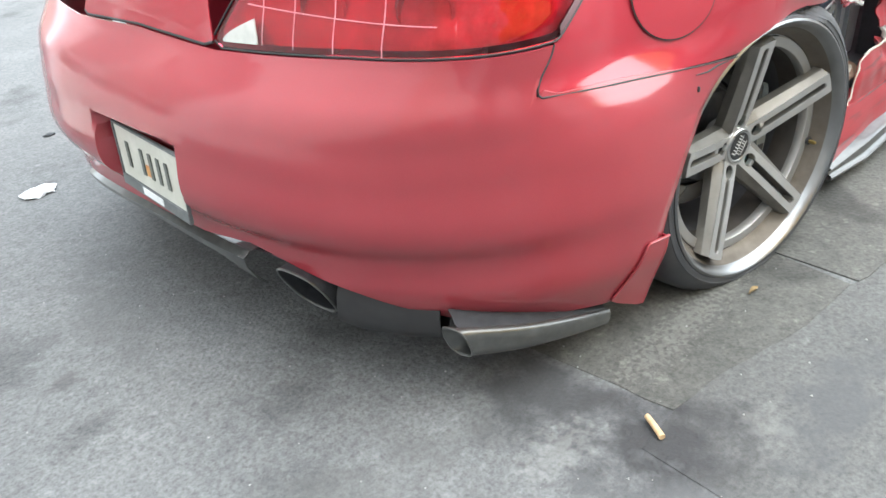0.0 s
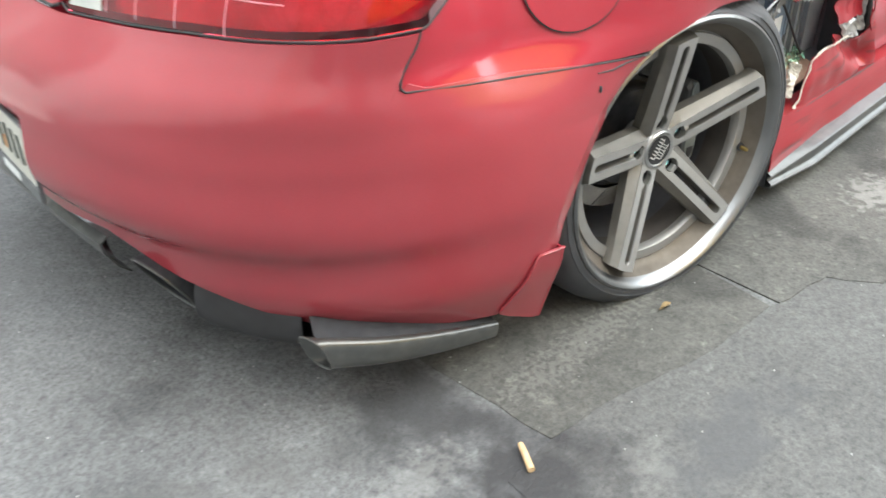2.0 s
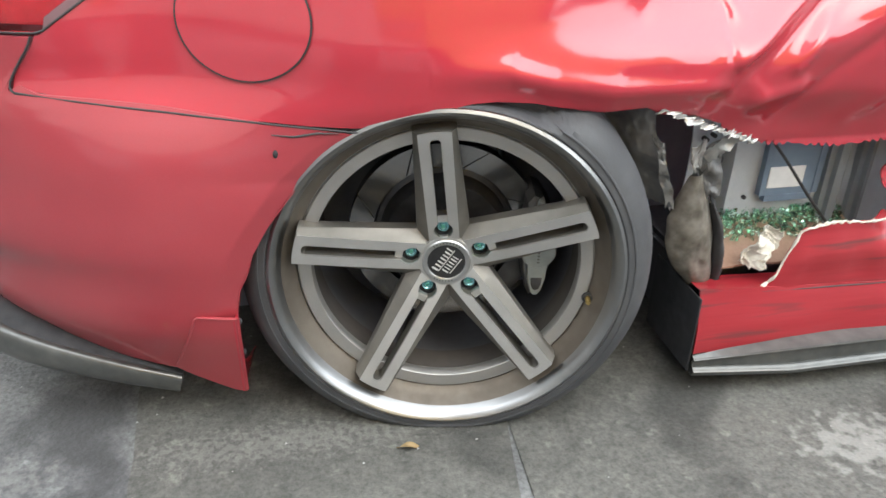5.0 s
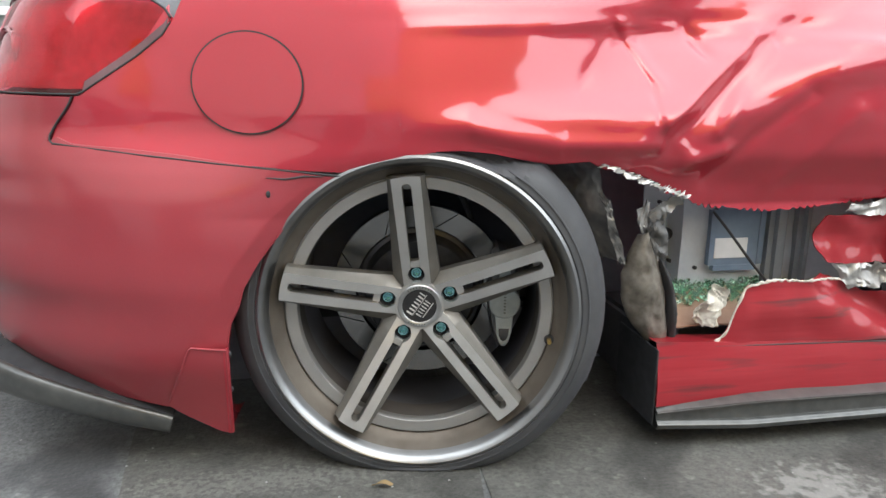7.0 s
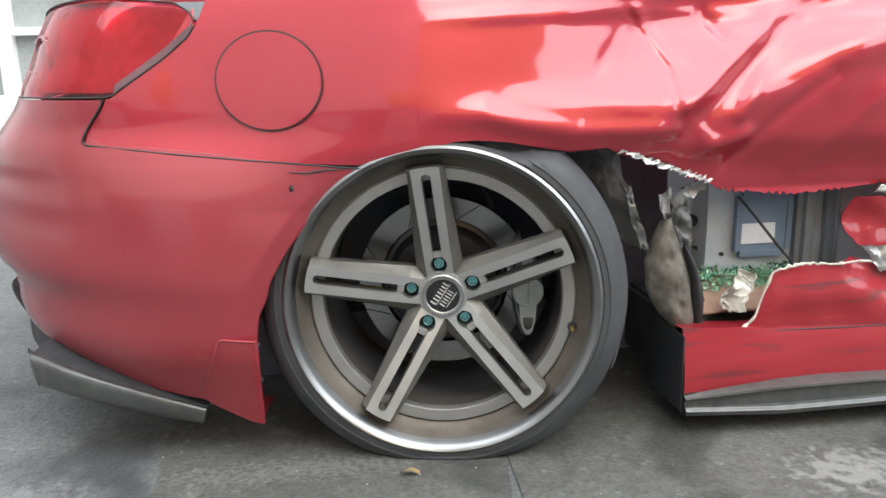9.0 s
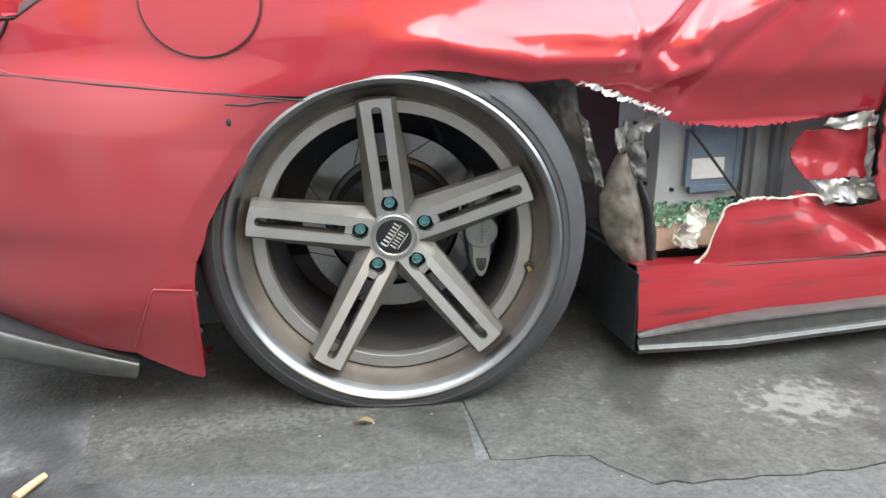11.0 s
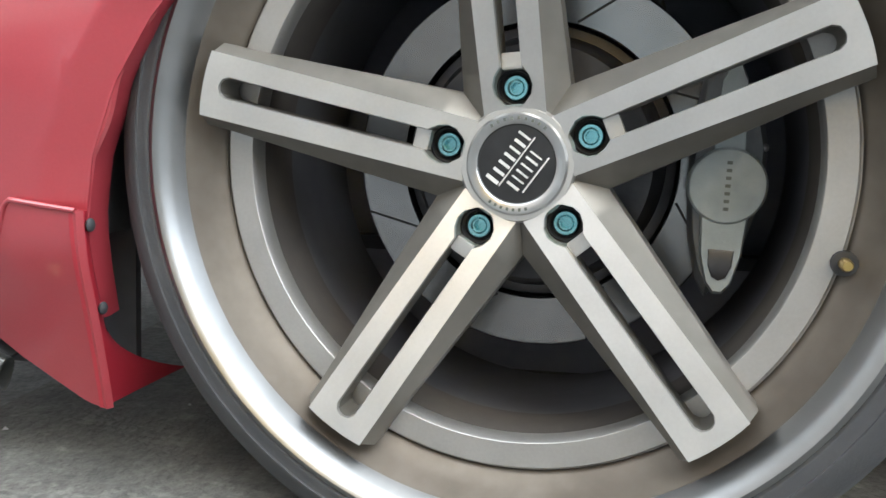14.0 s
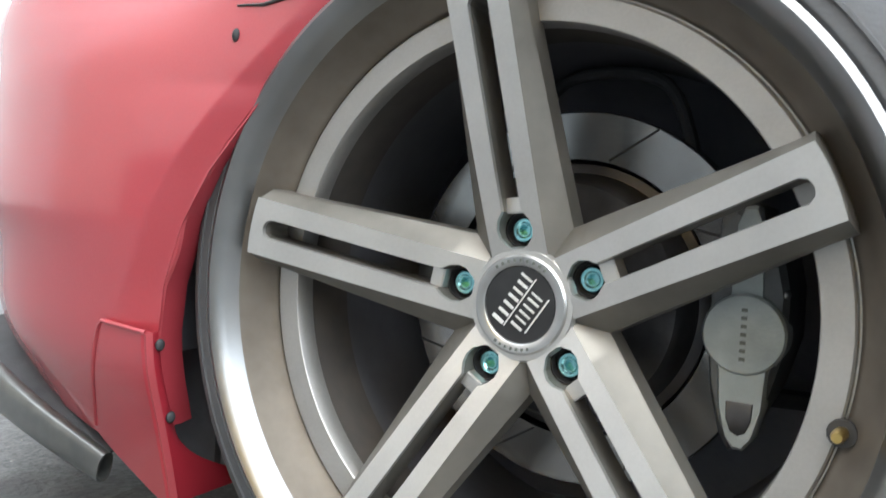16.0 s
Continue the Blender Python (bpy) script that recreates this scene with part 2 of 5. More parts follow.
def blot(m, cx, cy, rx, ry, color, amount, rag=0.5, scale=14.0):
    """A stain of ragged outline at a place on the ground."""
    nt = m.node_tree
    N, L = nt.nodes, nt.links
    b = N["Principled BSDF"]
    base = b.inputs["Base Color"].links[0].from_socket
    mp = N.new("ShaderNodeMapping")
    mp.vector_type = "POINT"
    mp.inputs["Location"].default_value = (-cx / rx, -cy / ry, 0)
    mp.inputs["Scale"].default_value = (1 / rx, 1 / ry, 1)
    L.new(N["Texture Coordinate"].outputs["Object"], mp.inputs["Vector"])
    ln = N.new("ShaderNodeVectorMath")
    ln.operation = "LENGTH"
    L.new(mp.outputs[0], ln.inputs[0])
    ns = N.new("ShaderNodeTexNoise")
    ns.inputs["Scale"].default_value, ns.inputs["Detail"].default_value = scale, 8
    L.new(N["Texture Coordinate"].outputs["Object"], ns.inputs["Vector"])
    ad = N.new("ShaderNodeMath")
    ad.operation = "MULTIPLY_ADD"
    ad.inputs[1].default_value = rag * 4
    L.new(ns.outputs[0], ad.inputs[0])
    sb = N.new("ShaderNodeMath")
    sb.operation = "SUBTRACT"
    sb.inputs[1].default_value = rag * 2
    L.new(ad.outputs[0], sb.inputs[0])
    L.new(ln.outputs["Value"], ad.inputs[2])
    rp = N.new("ShaderNodeValToRGB")
    rp.color_ramp.elements[0].position, rp.color_ramp.elements[1].position = 0.35, 1.0
    rp.color_ramp.elements[0].color, rp.color_ramp.elements[1].color = (amount, amount, amount, 1), (0, 0, 0, 1)
    L.new(sb.outputs[0], rp.inputs[0])
    mx = N.new("ShaderNodeMixRGB")
    mx.inputs[2].default_value = (*color, 1)
    L.new(rp.outputs[0], mx.inputs[0])
    L.new(base, mx.inputs[1])
    L.new(mx.outputs[0], b.inputs["Base Color"])


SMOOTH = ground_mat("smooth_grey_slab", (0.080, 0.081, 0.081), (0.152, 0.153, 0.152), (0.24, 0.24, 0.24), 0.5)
for patch in (GROUND, SMOOTH):
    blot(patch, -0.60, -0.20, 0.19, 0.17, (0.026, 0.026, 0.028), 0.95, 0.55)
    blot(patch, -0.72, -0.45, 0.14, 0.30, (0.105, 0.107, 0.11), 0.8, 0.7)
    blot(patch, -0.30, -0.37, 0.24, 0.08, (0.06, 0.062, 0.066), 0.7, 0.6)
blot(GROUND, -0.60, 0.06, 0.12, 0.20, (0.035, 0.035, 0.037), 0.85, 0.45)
blot(GROUND, -0.72, -0.06, 0.10, 0.05, (0.30, 0.30, 0.29), 0.22, 0.9, 60)
blot(GROUND, -1.05, 0.10, 0.30, 0.16, (0.075, 0.075, 0.074), 0.5, 0.9, 9)
blot(GROUND, -0.95, 1.0, 0.18, 0.30, (0.08, 0.08, 0.082), 0.45, 0.9, 10)
blot(GROUND, -1.19, 0.83, 0.05, 0.03, (0.05, 0.05, 0.05), 0.7, 0.6, 30)
blot(SMOOTH, -0.44, -0.30, 0.05, 0.05, (0.26, 0.26, 0.25), 0.2, 0.9, 40)
blot(SLAB, 0.66, -0.23, 0.10, 0.075, (0.36, 0.36, 0.345), 0.38, 1.0, 40)
blot(SLAB, -0.28, -0.05, 0.24, 0.04, (0.36, 0.35, 0.33), 0.16, 1.4, 90)

# ---- mesh helpers ----
def finish(name, bm, mats, parent=None, label="", sharp=35.0):
    me = bpy.data.meshes.new(name)
    bmesh.ops.recalc_face_normals(bm, faces=bm.faces)
    bm.to_mesh(me)
    bm.free()
    for m in (mats if isinstance(mats, (list, tuple)) else [mats]):
        me.materials.append(m)
    me.shade_smooth()
    me.set_sharp_from_angle(angle=radians(sharp))
    ob = new(name, me)
    if parent is not None:
        ob.parent = parent
    return tagged(ob, label)


def part(name, bm, material, parent, label="", sharp=35.0):
    return finish(name, bm, material, parent, label, sharp)


def thing(name, label, category, m=None, group=""):
    ob = new(name)
    ob.empty_display_size = 0.1
    if m is not None:
        ob.matrix_world = m
    return tagged(ob, label, category, group)


def box(bm, lo, hi, bevel=0.0, index=0, m=None):
    c = [(a + b) / 2 for a, b in zip(lo, hi)]
    s = [b - a for a, b in zip(lo, hi)]
    r = bmesh.ops.create_cube(bm, size=1.0)
    vs = r["verts"]
    for v in vs:
        v.co = Vector((v.co.x * s[0] + c[0], v.co.y * s[1] + c[1], v.co.z * s[2] + c[2]))
    fs = {f for v in vs for f in v.link_faces}
    for f in fs:
        f.material_index = index
    if bevel:
        r = bmesh.ops.bevel(bm, geom=list({e for v in vs for e in v.link_edges}), offset=bevel, segments=2, affect="EDGES")
        vs = list({v for f in r["faces"] for v in f.verts} | {v for v in vs if v.is_valid})
        for f in r["faces"]:
            f.material_index = index
    if m is not None:
        bmesh.ops.transform(bm, matrix=m, verts=[v for v in vs if v.is_valid])
    return vs


def lathe(bm, profile, n=96, closed=False, index=0, squash=None):
    """Turns (r, y) pairs round the y axis."""
    rings = []
    for r, y in profile:
        ring = []
        for i in range(n):
            a = 2 * math.pi * i / n
            ring.append(bm.verts.new((r * math.cos(a), y, r * math.sin(a))))
        rings.append(ring)
    pairs = list(zip(rings, rings[1:]))
    if closed:
        pairs.append((rings[-1], rings[0]))
    for p, q in pairs:
        for i in range(n):
            f = bm.faces.new((p[i], p[(i + 1) % n], q[(i + 1) % n], q[i]))
            f.material_index = index
    return rings


def cap_ring(bm, ring, index=0):
    f = bm.faces.new(ring)
    f.material_index = index


def tube(bm, pts, rad, n=12, index=0, caps=True):
    """A round tube along points; rad is one radius or one per point."""
    pts = [Vector(p) for p in pts]
    rings = []
    up = Vector((0.13, 0.2, 0.97))
    for i, p in enumerate(pts):
        d = (pts[min(i + 1, len(pts) - 1)] - pts[max(i - 1, 0)]).normalized()
        u = d.cross(up).normalized()
        w = u.cross(d)
        r = rad[i] if isinstance(rad, (list, tuple)) else rad
        rings.append([bm.verts.new(p + r * (math.cos(2 * math.pi * k / n) * u + math.sin(2 * math.pi * k / n) * w)) for k in range(n)])
    for a, b in zip(rings, rings[1:]):
        for k in range(n):
            bm.faces.new((a[k], a[(k + 1) % n], b[(k + 1) % n], b[k])).material_index = index
    if caps:
        bm.faces.new(rings[0][::-1]).material_index = index
        bm.faces.new(rings[-1]).material_index = index
    return rings


def spline(xs, ys):
    """A smooth curve through points, as a function."""
    xs, ys = np.array(xs, float), np.array(ys, float)
    d = np.gradient(ys, xs)

    def f(x):
        x = min(max(x, xs[0]), xs[-1])
        i = min(max(int(np.searchsorted(xs, x)) - 1, 0), len(xs) - 2)
        h = xs[i + 1] - xs[i]
        t = (x - xs[i]) / h
        return float((2 * t**3 - 3 * t**2 + 1) * ys[i] + (t**3 - 2 * t**2 + t) * h * d[i] + (-2 * t**3 + 3 * t**2) * ys[i + 1] + (t**3 - t**2) * h * d[i + 1])
    return f


def sheet(grid, thick, inward):
    """A bmesh of a grid of points, made solid by a thickness along the given inward rule (a function of the point)."""
    bm = bmesh.new()
    n, m = len(grid), len(grid[0])
    outer = [[bm.verts.new(p) for p in row] for row in grid]
    inner = [[bm.verts.new(Vector(p) + thick * inward(Vector(p))) for p in row] for row in grid]
    for i in range(n - 1):
        for j in range(m - 1):
            bm.faces.new((outer[i][j], outer[i + 1][j], outer[i + 1][j + 1], outer[i][j + 1]))
            bm.faces.new((inner[i][j], inner[i][j + 1], inner[i + 1][j + 1], inner[i + 1][j]))
    for i in range(n - 1):
        for j in (0, m - 1):
            bm.faces.new((outer[i][j], outer[i + 1][j], inner[i + 1][j], inner[i][j]))
    for j in range(m - 1):
        for i in (0, n - 1):
            bm.faces.new((outer[i][j], outer[i][j + 1], inner[i][j + 1], inner[i][j]))
    bmesh.ops.remove_doubles(bm, verts=bm.verts, dist=0.00005)
    return bm


# ---- ground ----
bm = bmesh.new()
vs = [bm.verts.new(p) for p in ((-300, -300, -0.0015), (300, -300, -0.0015), (300, 300, -0.0015), (-300, 300, -0.0015))]
bm.faces.new(vs)
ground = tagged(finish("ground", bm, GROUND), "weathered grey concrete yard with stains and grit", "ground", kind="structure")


def slab(name, outline, mat_, top=0.0, depth=0.03, label=""):
    bm = bmesh.new()
    up = [bm.verts.new((x, y, top)) for x, y in outline]
    dn = [bm.verts.new((x, y, top - depth)) for x, y in outline]
    bm.faces.new(up)
    for i in range(len(up)):
        j = (i + 1) % len(up)
        bm.faces.new((up[i], dn[i], dn[j], up[j]))
    edges = [e for e in bm.edges if all(abs(v.co.z - top) < 1e-6 for v in e.verts)]
    bmesh.ops.bevel(bm, geom=edges, offset=0.0008, segments=1, affect="EDGES")
    return part(name, bm, mat_, ground, label, 20)


def ragged(pts, step, amp, seed):
    """A polyline with small random offsets along it."""
    rnd = random.Random(seed)
    out = []
    for (ax, ay), (bx, by) in zip(pts, pts[1:]):
        n = max(1, int(math.hypot(bx - ax, by - ay) / step))
        for k in range(n):
            t = k / n
            j = amp if k else amp * 0.3
            out.append((ax + (bx - ax) * t + rnd.uniform(-j, j), ay + (by - ay) * t + rnd.uniform(-j, j)))
    out.append(pts[-1])
    return out


CRACKLINE = ragged([(0.088, -0.262), (0.236, -0.290), (0.268, -0.350), (0.292, -0.388), (0.324, -0.384), (0.346, -0.400), (0.453, -0.408), (0.579, -0.430), (0.753, -0.434), (1.1, -0.47), (2.4, -0.6)], 0.03, 0.005, 4)
patch_front = ragged([(0.068, -0.252), (-0.13, -0.238), (-0.353, -0.180), (-0.505, -0.160)], 0.05, 0.002, 1)
patch_left = ragged([(-0.505, -0.160), (-0.518, 0.121), (-0.53, 0.9)], 0.05, 0.003, 2)
slab("concrete_slab", [(0.117, 0.9), (0.0955, -0.08)] + patch_front + patch_left[1:], SLAB, 0.0, label="patched concrete strip")
slab("concrete_slab", [(0.0985, -0.08)] + [(x, y + (0.0012 if x > 0.29 else 0.0002)) for x, y in CRACKLINE] + [(2.4, 0.9), (0.12, 0.9)], SLAB, 0.0015, label="cracked concrete slab")
slab("concrete_slab", [(x, y - (0.0012 if x > 0.29 else 0.0002)) for x, y in CRACKLINE] + [(2.4, -3.0), (-0.9, -3.0), (-0.62, -0.166)] + [(x, y - 0.0006) for x, y in patch_front[::-1]], SMOOTH, 0.0, label="grey concrete slab")

# ---- car body surface ----
YC, X0 = 0.85, -0.10
half_width = spline([0.02, 0.10, 0.15, 0.20, 0.25, 0.35, 0.45, 0.49, 0.515, 0.54, 0.58, 0.62, 0.66, 0.7, 0.757, 0.8, 0.84, 0.88],
                    [0.842, 0.860, 0.872, 0.885, 0.890, 0.894, 0.883, 0.870, 0.855, 0.837, 0.814, 0.805, 0.797, 0.788, 0.774, 0.757, 0.735, 0.69])
flare = spline([0.45, 0.49, 0.515, 0.54, 0.58, 0.62, 0.66, 0.7, 0.757, 0.8, 0.84, 0.88],
               [0.0, 0.023, 0.048, 0.077, 0.103, 0.109, 0.107, 0.105, 0.101, 0.101, 0.085, 0.05])
rear_reach = spline([0.02, 0.10, 0.15, 0.20, 0.235, 0.275, 0.303, 0.335, 0.45, 0.50, 0.56, 0.60, 0.627, 0.66, 0.70, 0.757, 0.80, 0.84, 0.88],
                    [0.65, 0.690, 0.733, 0.765, 0.777, 0.778, 0.784, 0.812, 0.816, 0.806, 0.778, 0.745, 0.722, 0.710, 0.695, 0.674, 0.650, 0.61, 0.55])
corner_power = spline([0.02, 0.15, 0.20, 0.30, 0.50, 0.56, 0.60, 0.90], [2.7, 2.8, 2.9, 2.9, 2.85, 2.5, 2.4, 2.4])
side_power = spline([0.02, 0.15, 0.20, 0.30, 0.45, 0.50, 0.555, 0.60, 0.64, 0.70, 0.90], [2.7, 2.8, 2.9, 2.9, 2.95, 3.4, 4.8, 6.2, 7.5, 7.5, 6.5])
tail_power = spline([0.02, 0.15, 0.20, 0.30, 0.45, 0.50, 0.56, 0.60, 0.64, 0.90], [2.7, 2.8, 2.9, 2.9, 2.86, 2.75, 2.55, 2.25, 2.06, 2.06])


def bell(x, z, cx, cz, rx, rz):
    d = ((x - cx) / rx) ** 2 + ((z - cz) / rz) ** 2
    return math.exp(-d)


STATIONS, PROFILES = [], []
LEVELS = (0.44, 0.50, 0.56, 0.61, 0.66, 0.715, 0.76, 0.80, 0.86)


def station(s, *depths):
    """How deep the side is pushed in at one place along it, from the torn edge up."""
    STATIONS.append(s)
    PROFILES.append(spline(LEVELS, depths))


station(0.02, 0, 0, 0, 0, 0, 0, 0, 0, 0)
station(0.14, 0.004, 0.004, 0.002, 0.001, 0.002, 0.002, 0.002, 0.001, 0)
station(0.25, 0.006, 0.006, 0.003, 0.001, 0.006, 0.010, 0.012, 0.008, 0.002)
station(0.34, 0.008, 0.008, 0.003, 0.000, 0.015, 0.028, 0.038, 0.030, 0.006)
station(0.40, 0.010, 0.008, 0.002, 0.000, 0.025, 0.046, 0.062, 0.048, 0.010)
station(0.56, 0.012, 0.010, 0.003, -0.002, 0.024, 0.045, 0.061, 0.048, 0.010)
station(0.615, 0.012, 0.010, 0.004, -0.006, 0.012, 0.028, 0.045, 0.040, 0.008)
station(0.68, 0.020, 0.020, 0.022, 0.028, 0.038, 0.044, 0.052, 0.042, 0.008)
station(0.735, 0.024, 0.024, 0.022, 0.018, 0.020, 0.026, 0.038, 0.034, 0.006)
station(0.80, 0.036, 0.034, 0.030, 0.022, 0.008, -0.006, 0.006, 0.012, 0.002)
station(0.96, 0.040, 0.036, 0.032, 0.022, 0.008, -0.006, 0.006, 0.010, 0.002)
station(1.25, 0.028, 0.024, 0.018, 0.012, 0.004, -0.002, 0.004, 0.006, 0)
station(2.20, 0, 0, 0, 0, 0, 0, 0, 0, 0)


def fold(x, z, ax, az, bx, bz, w):
    """A soft crease along a line, 1 on it."""
    dx, dz = bx - ax, bz - az
    t = ((x - ax) * dx + (z - az) * dz) / (dx * dx + dz * dz)
    c = min(max(t, 0), 1)
    d = math.hypot(x - ax - c * dx, z - az - c * dz)
    return math.exp(-((d / w) ** 2))


@functools.lru_cache(maxsize=None)
def crush_at(i, j):
    """The crash's push on a fine lattice."""
    x, z = i * 0.005, j * 0.005
    s = x + 1.3 * (0.763 - 0.56 - 0.015 * math.log1p(math.exp((z - 0.56) / 0.015)))
    s = min(max(s, 0.02), 2.19)
    d = spline(STATIONS, [p(z) for p in PROFILES])(s)
    # rolled edge over the wheel
    d -= 0.010 * max(fold(x, z, -0.06, 0.600, 0.06, 0.601, 0.020), fold(x, z, 0.06, 0.601, 0.13, 0.583, 0.018), fold(x, z, 0.13, 0.583, 0.22, 0.570, 0.018), fold(x, z, 0.22, 0.570, 0.40, 0.566, 0.016))
    # the pinched triangle and its sharp leg
    d += 0.0026 * max(fold(x, z, 0.335, 0.763, 0.372, 0.715, 0.0055), fold(x, z, 0.372, 0.715, 0.397, 0.668, 0.0055), fold(x, z, 0.397, 0.668, 0.394, 0.606, 0.0055))
    d -= 0.0045 * max(fold(x, z, 0.350, 0.763, 0.386, 0.715, 0.016), fold(x, z, 0.386, 0.715, 0.414, 0.668, 0.016))
    d += 0.0022 * fold(x, z, 0.330, 0.760, 0.262, 0.655, 0.010)
    d += 0.006 * fold(x, z, 0.485, 0.765, 0.512, 0.722, 0.012)
    # shoulder crease over the dents
    d -= 0.005 * max(fold(x, z, -0.14, 0.748, 0.335, 0.767, 0.012), fold(x, z, 0.335, 0.767, 0.60, 0.762, 0.012), fold(x, z, 0.60, 0.762, 0.95, 0.735, 0.014))
    # ridge and streaks sweeping down to the torn edge
    d -= 0.005 * fold(x, z, 0.605, 0.752, 0.41, 0.603, 0.010)
    d -= 0.006 * max(fold(x, z, 0.645, 0.735, 0.570, 0.665, 0.012), fold(x, z, 0.570, 0.665, 0.52, 0.585, 0.012))
    d -= 0.008 * fold(x, z, 0.535, 0.553, 0.465, 0.532, 0.016)
    d += 0.005 * max(fold(x, z, 0.70, 0.655, 0.60, 0.58, 0.014), fold(x, z, 0.60, 0.58, 0.52, 0.50, 0.014))
    d -= 0.004 * fold(x, z, 0.80, 0.62, 0.66, 0.49, 0.020) + 0.003 * fold(x, z, 0.42, 0.585, 0.47, 0.545, 0.014)
    return d * min(1, max(0, (x + 0.05) * 8)) + 0.0016 * noise.noise(Vector((x * 13 + z * 9, z * 15, 0.3))) * min(1, max(0, x * 5))


def crush(x, z):
    """How far the crash has pushed the side in."""
    if x < -0.045 or x > 1.6:
        return 0.0
    i, j = math.floor(x / 0.005), math.floor(z / 0.005)
    u, v = x / 0.005 - i, z / 0.005 - j
    return sum(bend(v, [sum(k * crush_at(i + a, j + c) for a, k in zip((-1, 0, 1, 2), weights(u)))]) for c, bend in zip((-1, 0, 1, 2), BLEND))


def weights(t):
    """Smooth blending of four lattice neighbours."""
    return (1 - t) ** 3 / 6, (3 * t**3 - 6 * t * t + 4) / 6, (-3 * t**3 + 3 * t * t + 3 * t + 1) / 6, t**3 / 6


BLEND = [lambda v, q, n=n: weights(v)[n] * q[0] for n in range(4)]


def swell(x, z):
    """The side stands further out over the wheel than at the filler door."""
    if z < 0.45:
        return 0.0
    t = min(1, max(0, (x + 0.45) / 0.45))
    return flare(z) * t * t * (3 - 2 * t)


def body(phi, z, out=0.0):
    """A point of the painted skin: phi runs from the side round the tail, z is the height."""
    w, a = half_width(z) + out, rear_reach(z) + out
    if phi <= 0:
        x = X0 - phi
        w += swell(x, z)
        return Vector((x, YC - w + 0.012 * max(0, x - 0.3) + crush(x, z), z))
    c, s = math.cos(phi), math.sin(phi)
    u = abs(s) ** (2 / corner_power(z))
    x = X0 - a * u
    y = (w + swell(x, z)) * max(0, 1 - u ** side_power(z)) ** (1 / tail_power(z))
    return Vector((x, YC - y if c > 0 else YC + y, z))


def phi_x(x, z):
    if x >= X0:
        return X0 - x
    return math.asin(min(1, ((X0 - x) / rear_reach(z)) ** (corner_power(z) / 2)))


def phi_y(y, z):
    q = (YC - y) / half_width(z)
    u = max(0, 1 - abs(q) ** tail_power(z)) ** (1 / side_power(z))
    p = math.asin(min(1, u ** (corner_power(z) / 2)))
    return p if q >= 0 else math.pi - p


def edge(side=(), rear=()):
    """A height over phi from (x, z) pairs on the side and (y, z) pairs on the tail."""
    pts = sorted([(phi_x(x, z), z) for x, z in side] + [(phi_y(y, z), z) for y, z in rear])
    p, q = [a for a, _ in pts], [b for _, b in pts]
    return lambda phi: float(np.interp(phi, p, q))


def inward(p):
    t = Vector((0.4, YC, p.z)) - p
    t.z = 0
    return t.normalized()


def step(v, lo, hi, soft):
    """1 between lo and hi, with short slopes."""
    return min(1, max(0, (v - lo) / soft)) * min(1, max(0, (hi - v) / soft))


def skin(phis, lo, hi, rows, out=0.0, thick=0.003, shape=None, knee=None):
    grid = []
    for phi in phis:
        a, b = lo(phi), hi(phi)
        n1 = rows * 4 // 5
        k = min(knee or 9, a + 0.92 * (b - a))
        zs = [a + (k - a) * j / n1 for j in range(n1)] + [k + (b - k) * j / (rows - n1) for j in range(rows - n1 + 1)] if knee else span(a, b, rows)
        row = [body(phi, z, out) for z in zs]
        grid.append([shape(p) for p in row] if shape else row)
    return sheet(grid, thick, inward)


def arch_band(p):
    """The bumper's edge rolls in along the wheel arch."""
    if p.y > 0.3 or p.z > 0.52:
        return p
    edge_x = float(np.interp(p.z, [z for _, z in ARCH[::-1]], [x for x, _ in ARCH[::-1]]))
    k = max(0, 1 - (edge_x - p.x) / 0.036) * min(1, (0.52 - p.z) / 0.10)
    return p + Vector((0, 0.011 * k, 0))


def plate_recess(p):
    """The hollow in the bumper in which the plate sits."""
    if p.x > -0.6:
        return p
    seat = -0.868 - 0.03 * (0.95 - p.y)
    k = step(p.y, 0.642, 0.968, 0.008) * step(p.z, 0.312, 0.466, 0.010)
    return p + Vector((max(0, seat - p.x) * k, 0, 0))


def span(a, b, n):
    return [a + (b - a) * i / n for i in range(n + 1)]


car = thing("car", "crashed red coupe with a loose rear wheel and torn-open side", "car")

# seam between bumper and quarter panel, and the lamp's outline
SEAM = [(-0.584, 0.570), (-0.506, 0.5545), (-0.448, 0.5475), (-0.391, 0.5418), (-0.333, 0.5362), (-0.250, 0.5295), (-0.215, 0.5265), (-0.134, 0.519)]
ARCH = [(-0.137, 0.515), (-0.171, 0.491), (-0.219, 0.446), (-0.273, 0.377), (-0.299, 0.331), (-0.321, 0.273), (-0.328, 0.228), (-0.331, 0.12)]
bump_hi = edge([(-0.133, 0.5165), (-0.215, 0.526), (-0.304, 0.5365), (-0.391, 0.5485), (-0.476, 0.5575), (-0.555, 0.563)],
               [(0.14, 0.636), (0.30, 0.634), (0.571, 0.622), (0.66, 0.625), (0.85, 0.632), (1.04, 0.625), (1.13, 0.622), (1.4, 0.634), (1.56, 0.636), (1.72, 0.60)])
tail_hi = bump_hi
PQ = 0.6215
LAMP_FOOT = [PQ, phi_y(0.14, 0.637), phi_y(0.30, 0.635), phi_y(0.585, 0.623)], [0.636, 0.637, 0.635, 0.623]
